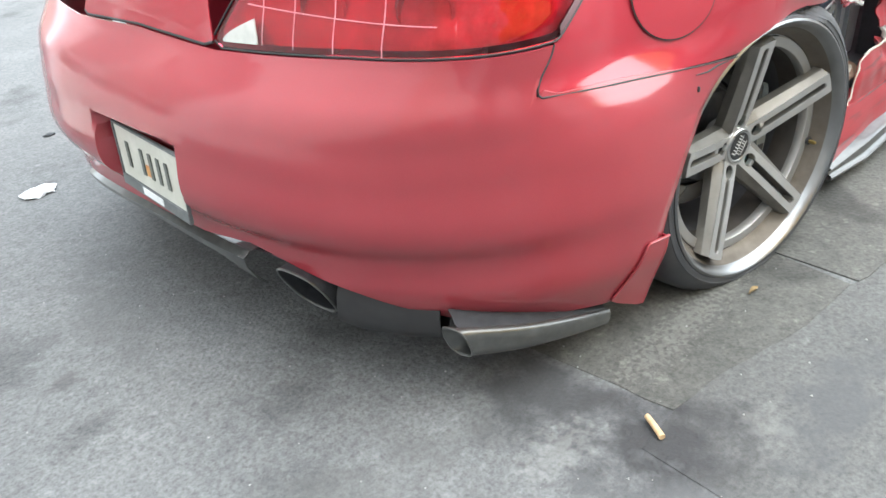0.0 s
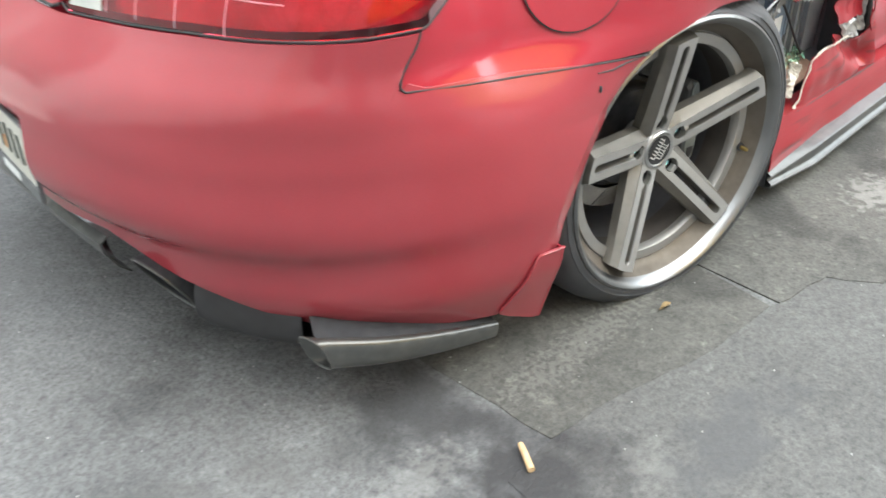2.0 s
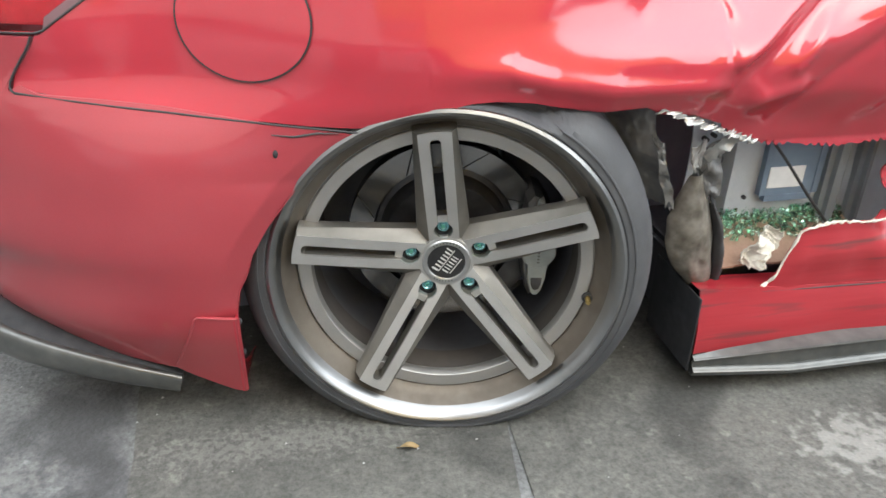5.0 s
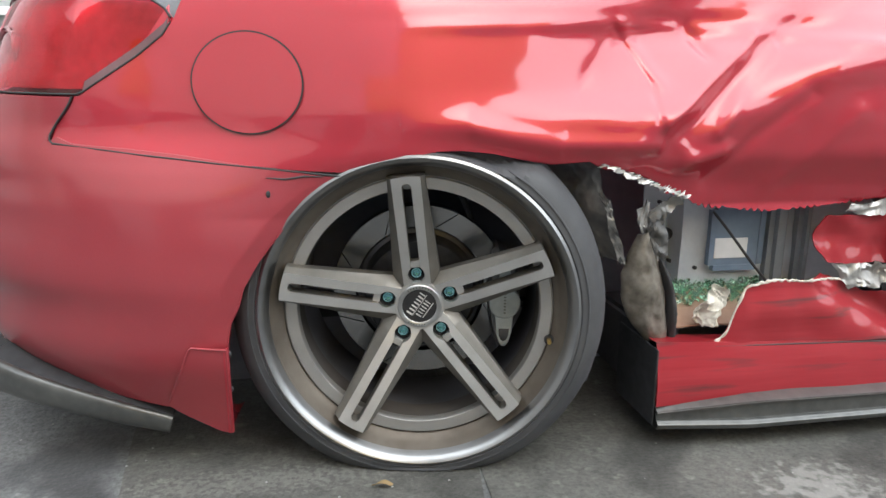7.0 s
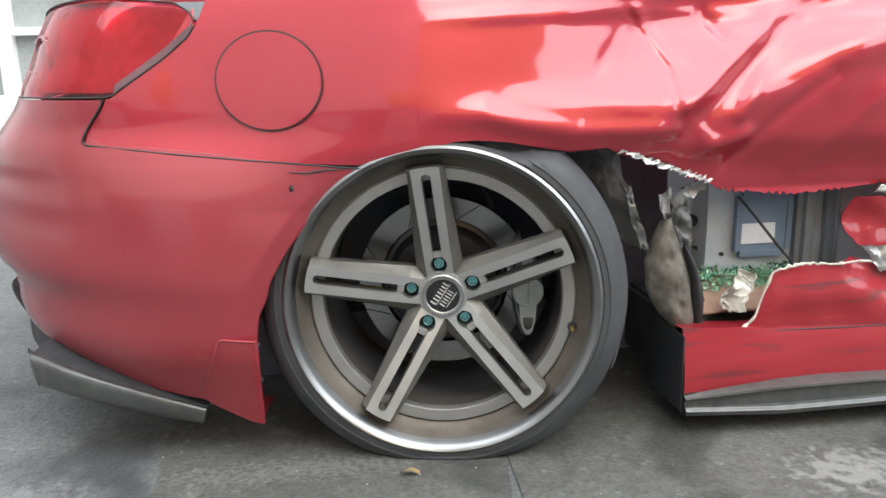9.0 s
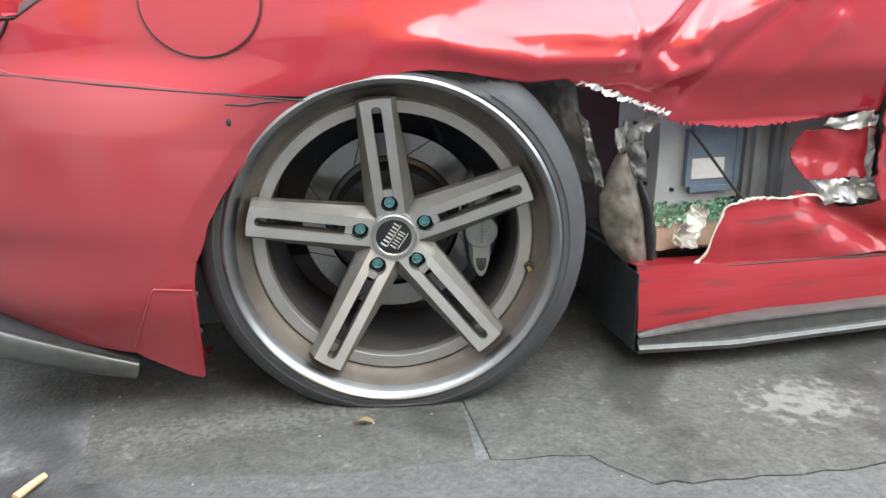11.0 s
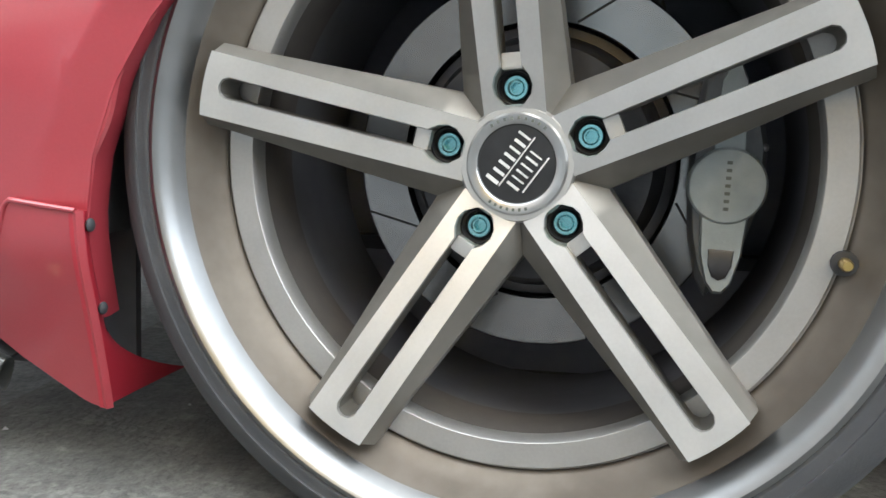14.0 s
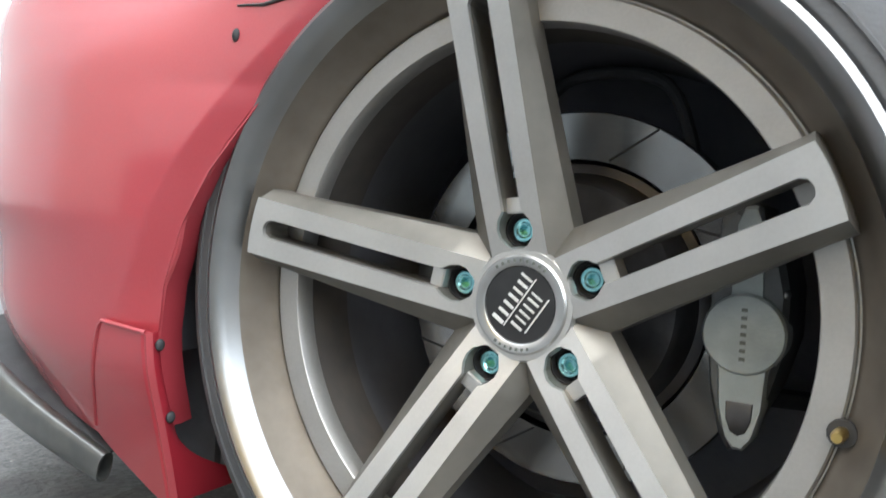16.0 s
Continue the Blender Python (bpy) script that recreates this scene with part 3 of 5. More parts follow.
bump_hi = lambda phi: float(np.interp(phi, [PQ - 0.030, PQ - 0.014, PQ - 0.003, PQ + 0.0005], [tail_hi(PQ - 0.030), 0.5645, 0.578, 0.636])) if PQ - 0.030 < phi < PQ + 0.0005 else float(np.interp(phi, LAMP_FOOT[0], LAMP_FOOT[1])) if PQ < phi < LAMP_FOOT[0][-1] else tail_hi(phi)
bump_lo = edge(ARCH + [(-0.436, 0.113), (-0.529, 0.129), (-0.634, 0.147)], [(0.185, 0.160), (0.225, 0.189), (0.30, 0.223), (0.36, 0.240), (0.45, 0.264), (0.53, 0.280), (0.60, 0.272), (0.68, 0.262), (0.85, 0.262), (1.02, 0.258), (1.15, 0.245), (1.25, 0.225), (1.38, 0.185), (1.5, 0.16), (1.72, 0.14)])
pa = phi_x(-0.14, 0.515)
pb = phi_x(-0.335, 0.2)
bumper = part("rear_bumper", skin(span(pa, pb, 40) + span(pb, PQ - 0.03, 26)[1:] + span(PQ - 0.03, PQ + 0.0005, 8)[1:] + span(PQ + 0.0005, 1.28, 50)[1:] + span(1.28, 1.84, 110)[1:] + span(1.84, math.pi * 0.88, 50)[1:], bump_lo, bump_hi, 60, shape=lambda p: plate_recess(arch_band(p)), knee=0.54), RED_DULL, car, "smooth red bumper cover")

# quarter panel, its lower edge torn open ahead of the wheel
rnd = random.Random(5)
torn = [(-0.131, 0.525), (-0.095, 0.535), (-0.068, 0.544), (-0.019, 0.554), (0.016, 0.560), (0.050, 0.561), (0.105, 0.556), (0.177, 0.541), (0.21, 0.536), (0.276, 0.540), (0.307, 0.525), (0.360, 0.520), (0.420, 0.497), (0.441, 0.479), (0.466, 0.474), (0.523, 0.449), (0.593, 0.442), (0.665, 0.435), (0.725, 0.438), (0.787, 0.443), (0.849, 0.449), (0.90, 0.455), (0.955, 0.452)]
quarter_lo_side = [(-0.555, 0.5640), (-0.506, 0.5563), (-0.448, 0.5493), (-0.391, 0.5436), (-0.333, 0.5380), (-0.250, 0.5313), (-0.215, 0.5283)]
quarter_lo = edge(quarter_lo_side + torn)


def quarter_edge(phi):
    x = X0 - phi
    z = quarter_lo(phi)
    if phi > PQ - 0.034:
        z = float(np.interp(phi, [PQ - 0.034, PQ - 0.018, PQ - 0.006], [quarter_lo(PQ - 0.034), 0.568, 0.584]))
    if 0.42 < x < 0.94:
        z += 0.004 * math.sin(x * 420) * (0.5 + 0.5 * math.sin(x * 61)) + 0.003 * noise.noise(Vector((x * 60, 0, 0)))
    return z


quarter_hi = edge([(-0.542, 0.637), (-0.450, 0.706), (-0.403, 0.742), (-0.392, 0.760), (-0.398, 0.784), (-0.36, 0.825), (-0.2, 0.84), (0.955, 0.86)])
qa, qb = PQ - 0.006, phi_x(-0.36, 0.8)
quarter = part("quarter_panel", skin(span(qa, qb, 40) + span(qb, phi_x(-0.1, 0.6), 30)[1:] + span(0, -0.75, 330)[1:] + span(-0.75, -1.052, 60)[1:], quarter_edge, quarter_hi, 110, -0.003), RED, car, "red rear quarter panel, creased, with a ragged torn lower edge", 75)


# fuel door
def disc_on_body(r0, r1, out, n=64, rings=8, cx=-0.2794, cz=0.6623):
    bm = bmesh.new()
    prev = None
    for k in range(rings + 1):
        r = r0 + (r1 - r0) * k / rings
        ring = []
        for i in range(n):
            a = 2 * math.pi * i / n
            z = cz + r * math.sin(a) * 0.92
            x = cx + r * math.cos(a)
            p = body(phi_x(x, z), z, out)
            ring.append(bm.verts.new(p))
        if prev:
            for i in range(n):
                bm.faces.new((prev[i], prev[(i + 1) % n], ring[(i + 1) % n], ring[i]))
        elif r0 == 0:
            pass
        prev = ring
    bmesh.ops.remove_doubles(bm, verts=bm.verts, dist=1e-5)
    return bm


part("fuel_door_gap", disc_on_body(0.082, 0.0878, 0.0006, rings=2), SEAL, car, "dark gap round the filler door")
fd = disc_on_body(0.0, 0.0850, 0.0018)
fuel_door = part("fuel_door", fd, RED, car, "round red fuel filler door")

# seams and trims
bm = bmesh.new()
corner = [(PQ - 0.003, 0.637), (PQ - 0.003, 0.601), (PQ - 0.0045, 0.588), (PQ - 0.009, 0.576), (PQ - 0.018, 0.568), (PQ - 0.032, 0.5632)]
cp, cz = spline(range(6), [p for p, _ in corner]), spline(range(6), [z for _, z in corner])
seam_pts = [body(cp(t), cz(t), 0.0006) for t in span(0, 5, 30)] + [body(phi_x(x, z), z, -0.0006) for x, z in SEAM[1:]]
tube(bm, seam_pts, 0.0016, 8)
part("panel_gap_seal", bm, SEAL, car, "black gap between bumper and quarter panel")

# tail lamp
lamp_lo = edge([(-0.396, 0.757), (-0.408, 0.737), (-0.450, 0.702), (-0.540, 0.641)], [(0.14, 0.641), (0.30, 0.639), (0.585, 0.627), (0.60, 0.64)])
lamp_hi = edge([(-0.396, 0.759), (-0.406, 0.775), (-0.43, 0.79), (-0.54, 0.80)], [(0.14, 0.80), (0.30, 0.79), (0.50, 0.775), (0.56, 0.70), (0.60, 0.642)])


def make_lamp(name_, mirror):
    lamp = part(name_, skin(span(phi_x(-0.397, 0.757), phi_y(0.597, 0.64), 70), lamp_lo, lamp_hi, 24, -0.004, 0.004), LENS, car, "red tail lamp with a clear reversing corner")
    bm = skin(span(phi_x(-0.41, 0.757), phi_y(0.585, 0.64), 60), lambda p: lamp_lo(p) + 0.006, lambda p: max(lamp_lo(p) + 0.007, lamp_hi(p) - 0.006), 20, -0.018, 0.003)
    part("reflector", bm, REFLECTOR, lamp, "moulded red reflector bowl")
    bm = bmesh.new()
    for y in (0.24, 0.325, 0.405, 0.475):
        tube(bm, [body(phi_y(y + 0.018 * t, 0.640 + 0.14 * t), 0.640 + 0.14 * t, -0.0036) for t in span(0, 1, 10)], 0.0011, 6)
    for z in (0.688, 0.742):
        tube(bm, [body(phi_y(y, z + 0.05 * (y - 0.3)), z + 0.05 * (y - 0.3), -0.0036) for y in span(0.17, 0.52, 20)], 0.0011, 6)
    part("light_guide", bm, GUIDE, lamp, "pale light guide ribs")
    pw, pn = phi_y(0.492, 0.66), phi_y(0.575, 0.645)
    bm = skin(span(pw, pn, 12), lambda p: lamp_lo(p) + 0.010, lambda p: lamp_lo(p) + 0.014 + 0.034 * ((pn - p) / (pn - pw)) ** 0.7, 8, -0.0015, 0.003)
    part("reversing_light", bm, mat("milky_lens", (0.42, 0.42, 0.40), (0.55, 0.55, 0.52), 40, 0.15, coat=0.5), lamp, "white reversing corner")
    bm = skin(span(phi_x(-0.402, 0.757), phi_x(-0.535, 0.645), 24), lambda p: lamp_lo(p) + 0.001, lambda p: min(lamp_lo(p) + 0.016, lamp_hi(p) - 0.001), 4, -0.0022, 0.001)
    part("lamp_bezel", bm, mat("mauve_lamp_bezel", (0.10, 0.055, 0.065), (0.16, 0.09, 0.10), 20, 0.3), lamp, "dark mauve border of the lens")
    for y in (0.19, 0.36):
        bm = bmesh.new()
        c = body(phi_y(y, 0.70), 0.70, -0.016)
        lathe(bm, [(0.046, 0.0), (0.042, -0.004), (0.034, 0.012), (0.014, 0.020), (0.010, 0.008), (0.003, 0.004)], 32)
        bmesh.ops.transform(bm, matrix=Matrix.Translation(c) @ pose(0, 0, 0, 0, 0, -90 + 50 * (0.5 - y) * 2), verts=bm.verts)
        part("bulb_bowl", bm, REFLECTOR, lamp, "round lamp bowl")
    bm = bmesh.new()
    ps = span(phi_x(-0.397, 0.757), phi_y(0.597, 0.64), 60)
    tube(bm, [body(p, lamp_lo(p) - 0.001, -0.002) for p in ps], 0.0016, 8)
    tube(bm, [body(p, lamp_hi(p) + 0.001, -0.002) for p in ps], 0.0018, 8)
    part("lamp_seal", bm, SEAL, lamp, "black rubber seal")
    return lamp


tail_lamp = make_lamp("tail_lamp", False)

# boot lid between the lamps, and the deck above
lid_lo = edge([], [(0.603, 0.637), (0.62, 0.631), (0.70, 0.635), (0.85, 0.640), (1.0, 0.635), (1.08, 0.631), (1.10, 0.637)])
part("boot_lid", skin(span(phi_y(0.60, 0.64), phi_y(1.10, 0.64), 50), lid_lo, lambda p: max(lid_lo(p) + 0.004, 0.82 if phi_y(0.565, 0.7) < p < phi_y(1.135, 0.7) else 0.70), 24, 0.002), RED, car, "red boot lid")
bm = bmesh.new()
tube(bm, [body(p, lid_lo(p) - 0.003, 0.0) for p in span(phi_y(0.60, 0.64), phi_y(1.10, 0.64), 40)], 0.0028, 8)
part("panel_gap_seal", bm, SEAL, car)
deck = []
for x in span(-0.722, 2.2, 44):
    w = half_width(0.80) * max(0, 1 - (max(0, X0 - x) / rear_reach(0.80)) ** side_power(0.80)) ** (1 / tail_power(0.80)) * 0.985
    rise = 0.045 * min(1, (x + 0.73) / 0.25)
    near = max(YC - w, float(np.interp(x, [-0.25, 0.1], [-0.02, 0.085])))
    deck.append([Vector((x, near + (YC + w - near) * (q + 1) / 2, 0.797 + rise * (1 - q**4))) for q in span(-1, 1, 20)])
part("boot_deck", sheet(deck, 0.004, lambda p: Vector((0, 0, -1))), RED, car, "red body top")

# far side closing panel
far = [[Vector((x, 1.74 - 0.05 * abs(z - 0.45), z)) for z in span(0.12, 0.80, 8)] for x in span(-0.45, 2.2, 24)]
part("far_side", sheet(far, 0.004, lambda p: Vector((0, -1, 0))), RED, car, "red far side of the body")
bm = bmesh.new()
box(bm, (-0.72, 0.30, 0.17), (2.2, 1.60, 0.185))
part("underbody", bm, DARK, car, "dark underbody")
bm = bmesh.new()
box(bm, (2.18, 0.05, 0.14), (2.2, 1.70, 0.80))
part("bulkhead", bm, DARK, car, "dark body interior")

tail_lamp.visible_shadow = False

# ---- rear trims ----
def hollow_sweep(path, size, n=20, wall=0.003, squash=0.55, slant=0.0, slash=0.0):
    """An open-ended flattened tube along a path."""
    bm = bmesh.new()
    pts = [Vector(p) for p in path]
    outer, inner = [], []
    side = 1
    for i, p in enumerate(pts):
        d = (pts[min(i + 1, len(pts) - 1)] - pts[max(i - 1, 0)]).normalized()
        u = d.cross(Vector((0, 0, 1))).normalized()
        w = u.cross(d)
        s = size[i] if isinstance(size, (list, tuple)) else size
        for ring, r in ((outer, s), (inner, s - wall)):
            loop = []
            for k in range(n):
                a = 2 * math.pi * k / n
                ca, sa = math.cos(a), math.sin(a)
                ca, sa = math.copysign(abs(ca) ** 0.75, ca), math.copysign(abs(sa) ** 0.75, sa)
                q = p + r * (squash * ca * u + sa * w)
                f = (i / (len(pts) - 1)) ** 1.5
                q = q - d * f * (slant * (1 + ca * side) + slash * (1 - sa)) / 2
                loop.append(bm.verts.new(q))
            ring.append(loop)
    for rings in (outer, inner):
        for a, b in zip(rings, rings[1:]):
            for k in range(n):
                bm.faces.new((a[k], a[(k + 1) % n], b[(k + 1) % n], b[k]))
    for i in (0, -1):
        for k in range(n):
            bm.faces.new((outer[i][k], outer[i][(k + 1) % n], inner[i][(k + 1) % n], inner[i][k]))
    return bm


def smooth_path(pts, n):
    xs = list(range(len(pts)))
    fs = [spline(xs, [p[k] for p in pts]) for k in range(3)]
    return [tuple(f(t) for f in fs) for t in span(0, len(pts) - 1, n)]


spat_path = smooth_path([(-0.43, 0.032, 0.079), (-0.53, 0.048, 0.106), (-0.64, 0.078, 0.135), (-0.738, 0.130, 0.158)], 20)
spat = part("bumper_spat", hollow_sweep(spat_path, [0.016 + 0.013 * i / 20 for i in range(21)], slant=-0.035, slash=0.030), CARBON, car, "dark carbon-look corner spat, open at both ends")
grid = []
for i, p in enumerate(spat_path):
    r = 0.016 + 0.013 * i / 20
    q = Vector(p)
    grid.append([q + Vector((0, -0.3 * r, 0.90 * r)), q + Vector((0.004, 0.010, 1.05 * r)), q + Vector((0.012, 0.024, 1.05 * r + 0.006)), q + Vector((0.020, 0.040, 1.05 * r + 0.010))])
part("spat_deck", sheet(grid, 0.002, lambda p: Vector((0, 0, -1))), PLASTIC, spat, "dark flat top of the spat under the bumper")
bm = bmesh.new()
d = (Vector(spat_path[-1]) - Vector(spat_path[-2])).normalized()
u = d.cross(Vector((0, 0, 1))).normalized()
w = u.cross(d)
rim = []
for k in range(41):
    a = 2 * math.pi * k / 40
    ca, sa = math.copysign(abs(math.cos(a)) ** 0.75, math.cos(a)), math.copysign(abs(math.sin(a)) ** 0.75, math.sin(a))
    rim.append(Vector(spat_path[-1]) + 0.0285 * (0.55 * ca * u + sa * w) - d * (-0.035 * (1 + ca) + 0.030 * (1 - sa)) / 2)
tube(bm, rim, 0.0019, 8)
part("spat_rim", bm, CARBON, spat, "pale rolled rim of the spat")
pipe = smooth_path([(-0.690, 0.205, 0.164), (-0.717, 0.255, 0.166), (-0.739, 0.31, 0.172), (-0.754, 0.345, 0.178), (-0.763, 0.375, 0.182)], 12)
size = [0.046 + 0.015 * min(1, i / 8) for i in range(13)]
scoop = part("exhaust_shroud", hollow_sweep(pipe, size, 32, 0.004, 0.9), SEAL, car, "black shroud beside the exhaust tip")
bm = bmesh.new()
tube(bm, [(p[0] - 0.014, p[1] - 0.010, p[2] - size[i] * 0.93) for i, p in enumerate(pipe)], 0.0016, 8)
part("shroud_edge", bm, CARBON, scoop, "thin pale lower edge")
tail = [(-0.60, 0.450, 0.186), (-0.68, 0.444, 0.188), (-0.76, 0.436, 0.191), (-0.81, 0.430, 0.194), (-0.862, 0.424, 0.196)]
tip = part("exhaust_tip", hollow_sweep(tail, 0.058, 40, 0.004, 1.0, slash=0.066), PLASTIC, car, "sooty black slash-cut exhaust tip")
d = (Vector(tail[4]) - Vector(tail[3])).normalized()
u = d.cross(Vector((0, 0, 1))).normalized()
w = u.cross(d)
ring = []
for k in range(49):
    a = 2 * math.pi * k / 48
    ca, sa = math.copysign(abs(math.cos(a)) ** 0.75, math.cos(a)), math.copysign(abs(math.sin(a)) ** 0.75, math.sin(a))
    ring.append(Vector(tail[4]) + 0.0565 * (ca * u + sa * w) - d * 0.066 * (1 - sa) / 2)
bm = bmesh.new()
tube(bm, ring, 0.0028, 8)
part("tip_rim", bm, CARBON, tip, "rolled grey rim of the tip")
lip = []
for y in span(0.545, 1.24, 38):
    z = 0.232 + 0.016 * (1 - ((y - YC) / 0.4) ** 2)
    p = body(phi_y(y, z), z, -0.004)
    h = 1 + 1.7 * max(0, (0.80 - y) / 0.34)
    back = 1 - 0.8 * min(1, max(0, (0.80 - y) / 0.2))
    lip.append([p + Vector((0.03, 0, 0.012)), p + Vector((0, 0, 0.016)), p + Vector((-0.016, 0, 0.006)), p + Vector((-0.014, 0, -0.006 * h)), p + Vector((0.02 * back, 0, -0.022 * h)), p + Vector((0.06 * back + 0.01, 0, -0.03 * h))])
part("rear_lip", sheet(lip, 0.003, lambda p: Vector((1, 0, 0))), CARBON, car, "dark carbon-look centre lip")
bm = bmesh.new()
pan = [[Vector((body(phi_y(y, 0.22), 0.22).x + d, y, 0.262 - 0.020 * math.sin(math.pi * min(1, d / 0.16)) - 0.02 * abs(y - YC) / 0.6)) for d in span(0.02, 0.5, 10)] for y in span(0.16, 1.54, 24)]
bm.free()
part("diffuser_tray", sheet(pan, 0.004, lambda p: Vector((0, 0, 1))), PLASTIC, car, "black tray under the bumper")

# number plate in its recess
plate_m = pose(-0.900, 0.790, 0.384, 0, 3, -3.8) @ Matrix.Diagonal((1, 0.96, 0.80, 1))
plate = new("licence_plate")
plate.parent = car
plate.matrix_basis = plate_m
tagged(plate, "white licence plate in a grey frame")
bm = bmesh.new()
box(bm, (-0.002, -0.152, -0.076), (0.0, 0.152, 0.076), 0.0)
part("plate_face", bm, PLATE, plate, "pale weathered plate")
bm = bmesh.new()
for lo, hi in (((-0.006, -0.158, -0.098), (0.002, 0.158, -0.068)), ((-0.005, -0.158, 0.072), (0.002, 0.158, 0.080)), ((-0.005, -0.158, -0.068), (0.002, -0.151, 0.072)), ((-0.005, 0.151, -0.068), (0.002, 0.158, 0.072))):
    box(bm, lo, hi, 0.0012)
part("plate_frame", bm, mat("grey_plate_frame", (0.10, 0.11, 0.115), (0.16, 0.165, 0.17), 30, 0.5), plate, "grey plate frame")
for y in (0.098, 0.028, -0.012, -0.050, -0.088):
    bm = bmesh.new()
    box(bm, (-0.0045, y - 0.0075, -0.034), (-0.002, y + 0.0075, 0.036), 0.001)
    part("printed_bar", bm, INK, plate)
for z, h in ((-0.079, 0.007), (-0.089, 0.003)):
    bm = bmesh.new()
    box(bm, (-0.0075, -0.045, z - h), (-0.0055, 0.05, z + h), 0.0005)
    part("printed_bar", bm, PAPER, plate)
bm = bmesh.new()
box(bm, (-0.0045, -0.008, -0.03), (-0.0021, 0.014, 0.0), 0.001)
part("printed_emblem", bm, mat("orange_emblem", (0.5, 0.2, 0.06), (0.6, 0.3, 0.1), 40, 0.5), plate, "small orange emblem")

# mud flap behind the wheel
grid = []
for x in span(-0.327, -0.428, 20):
    lo = float(np.interp(-x, [0.327, 0.345, 0.405, 0.428], [0.063, 0.067, 0.100, 0.116]))
    hi = float(np.interp(-x, [0.327, 0.386, 0.398, 0.428], [0.233, 0.238, 0.205, 0.126]))
    grid.append([body(phi_x(x, z), z, 0.004) for z in span(lo, hi, 14)])
flap_top = [row[-1] for row in grid]
flap = part("mud_flap", sheet(grid, 0.006, inward), RED_DULL, car, "red moulded mud flap")
bm = bmesh.new()
tube(bm, flap_top, 0.0022, 8)
part("flap_edge", bm, RED_DULL, flap, "rounded upper edge of the flap")
turned = []
for z in span(0.064, 0.231, 30):
    deep = 0.022 + 0.10 * max(0, (0.135 - z) / 0.071) ** 2
    turned.append([body(phi_x(-0.3275, z), z, 0.004) + Vector((0.004 * math.sin(3 * t) - 0.002 + 0.020 * t * t * (deep - 0.022) / 0.10, deep * t, 0.002 * t)) for t in span(0, 1, 8)])
part("flap_return", sheet(turned, 0.003, lambda p: Vector((-1, 0, 0))), RED, flap, "flap edge turned into the arch")
for x, z in ((-0.3265, 0.221), (-0.3265, 0.152)):
    bm = bmesh.new()
    bmesh.ops.create_uvsphere(bm, u_segments=12, v_segments=6, radius=0.0055, matrix=Matrix.Translation(body(phi_x(-0.3275, z), z, 0.005) + Vector((0.005, 0.014, 0))) @ Matrix.Diagonal((0.6, 1, 1, 1)))
    part("rivet", bm, PLASTIC, flap, "dull screw head")
bm = bmesh.new()
lipgrid = []
for i in range(len(ARCH) - 1):
    (ax, az), (bx, bz) = ARCH[i], ARCH[i + 1]
    for t in span(0, 1, 5)[:-1]:
        x, z = ax + (bx - ax) * t, az + (bz - az) * t
        p = arch_band(body(phi_x(x, z), z))
        lipgrid.append([p + Vector((0.0005, -0.0005, 0)), p + Vector((0.003, 0.012, 0)), p + Vector((0.002, 0.030, 0.001))])
bm.free()
part("arch_return", sheet(lipgrid, 0.002, lambda p: Vector((-1, 0, 0))), RED_DULL, bumper, "folded edge of the arch")
bm = bmesh.new()
bmesh.ops.create_uvsphere(bm, u_segments=12, v_segments=6, radius=0.006, matrix=Matrix.Translation(body(phi_x(-0.252, 0.490), 0.490)) @ Matrix.Diagonal((0.6, 0.6, 1, 1)))
part("paint_chip", bm, PLASTIC, bumper, "dark chip in the paint")
bm = bmesh.new()
tube(bm, [body(phi_x(x, z), z, 0.0005) for x, z in ((-0.255, 0.516), (-0.225, 0.514), (-0.195, 0.519), (-0.165, 0.519))], [0.0008, 0.0016, 0.0018, 0.0006], 6)
part("paint_crack", bm, SEAL, bumper, "crack in the bumper paint")

# ---- wheel ----
WHEEL = pose(0.001, 0.009, 0.284, 0, 0, -10.9)
wheel = new("rear_wheel")
wheel.parent = car
wheel.matrix_basis = WHEEL
tagged(wheel, "loose toed-out rear wheel with a bronze five-spoke deep-lip rim")
bm = bmesh.new()
prof = [(0.2655, -0.066), (0.271, -0.073), (0.2745, -0.0752), (0.2765, -0.0752), (0.2785, -0.0742), (0.284, -0.0740), (0.2845, -0.0752), (0.2868, -0.0745), (0.2873, -0.0730), (0.294, -0.070), (0.306, -0.060), (0.316, -0.044), (0.3225, -0.024), (0.3255, 0.0),
        (0.326, 0.020), (0.320, 0.022), (0.320, 0.029), (0.326, 0.031), (0.3265, 0.070), (0.320, 0.072), (0.320, 0.080), (0.3265, 0.082), (0.326, 0.14), (0.321, 0.165), (0.304, 0.185), (0.275, 0.190), (0.262, 0.185)]
lathe(bm, prof, 144)
for v in bm.verts:
    lim = -0.2825
    if v.co.z < lim + 0.004:
        k = (lim - v.co.z) + 0.004
        v.co.z = lim + 0.002 * math.exp(-k * 60)
        v.co.y += -0.35 * k if v.co.y < 0.0 else 0.3 * k
for v in bm.verts:
    # pressed in under the fender
    sag = WHEEL @ v.co
    radius = math.hypot(v.co.x, v.co.z)
    low = 0.525 - 0.055 * min(1, max(0, -sag.x / 0.06))
    inner = -0.044 + 0.016 * min(1, max(0, -sag.x / 0.1))
    if radius > 0.2735 and sag.z > low and sag.y < inner and sag.x < 0.25:
        v.co.y += (inner - sag.y) * min(1, (sag.z - low) / 0.015) * min(1, (radius - 0.2735) / 0.004)
part("tyre", bm, RUBBER, wheel, "flat low-profile black tyre", 30)
bm = bmesh.new()
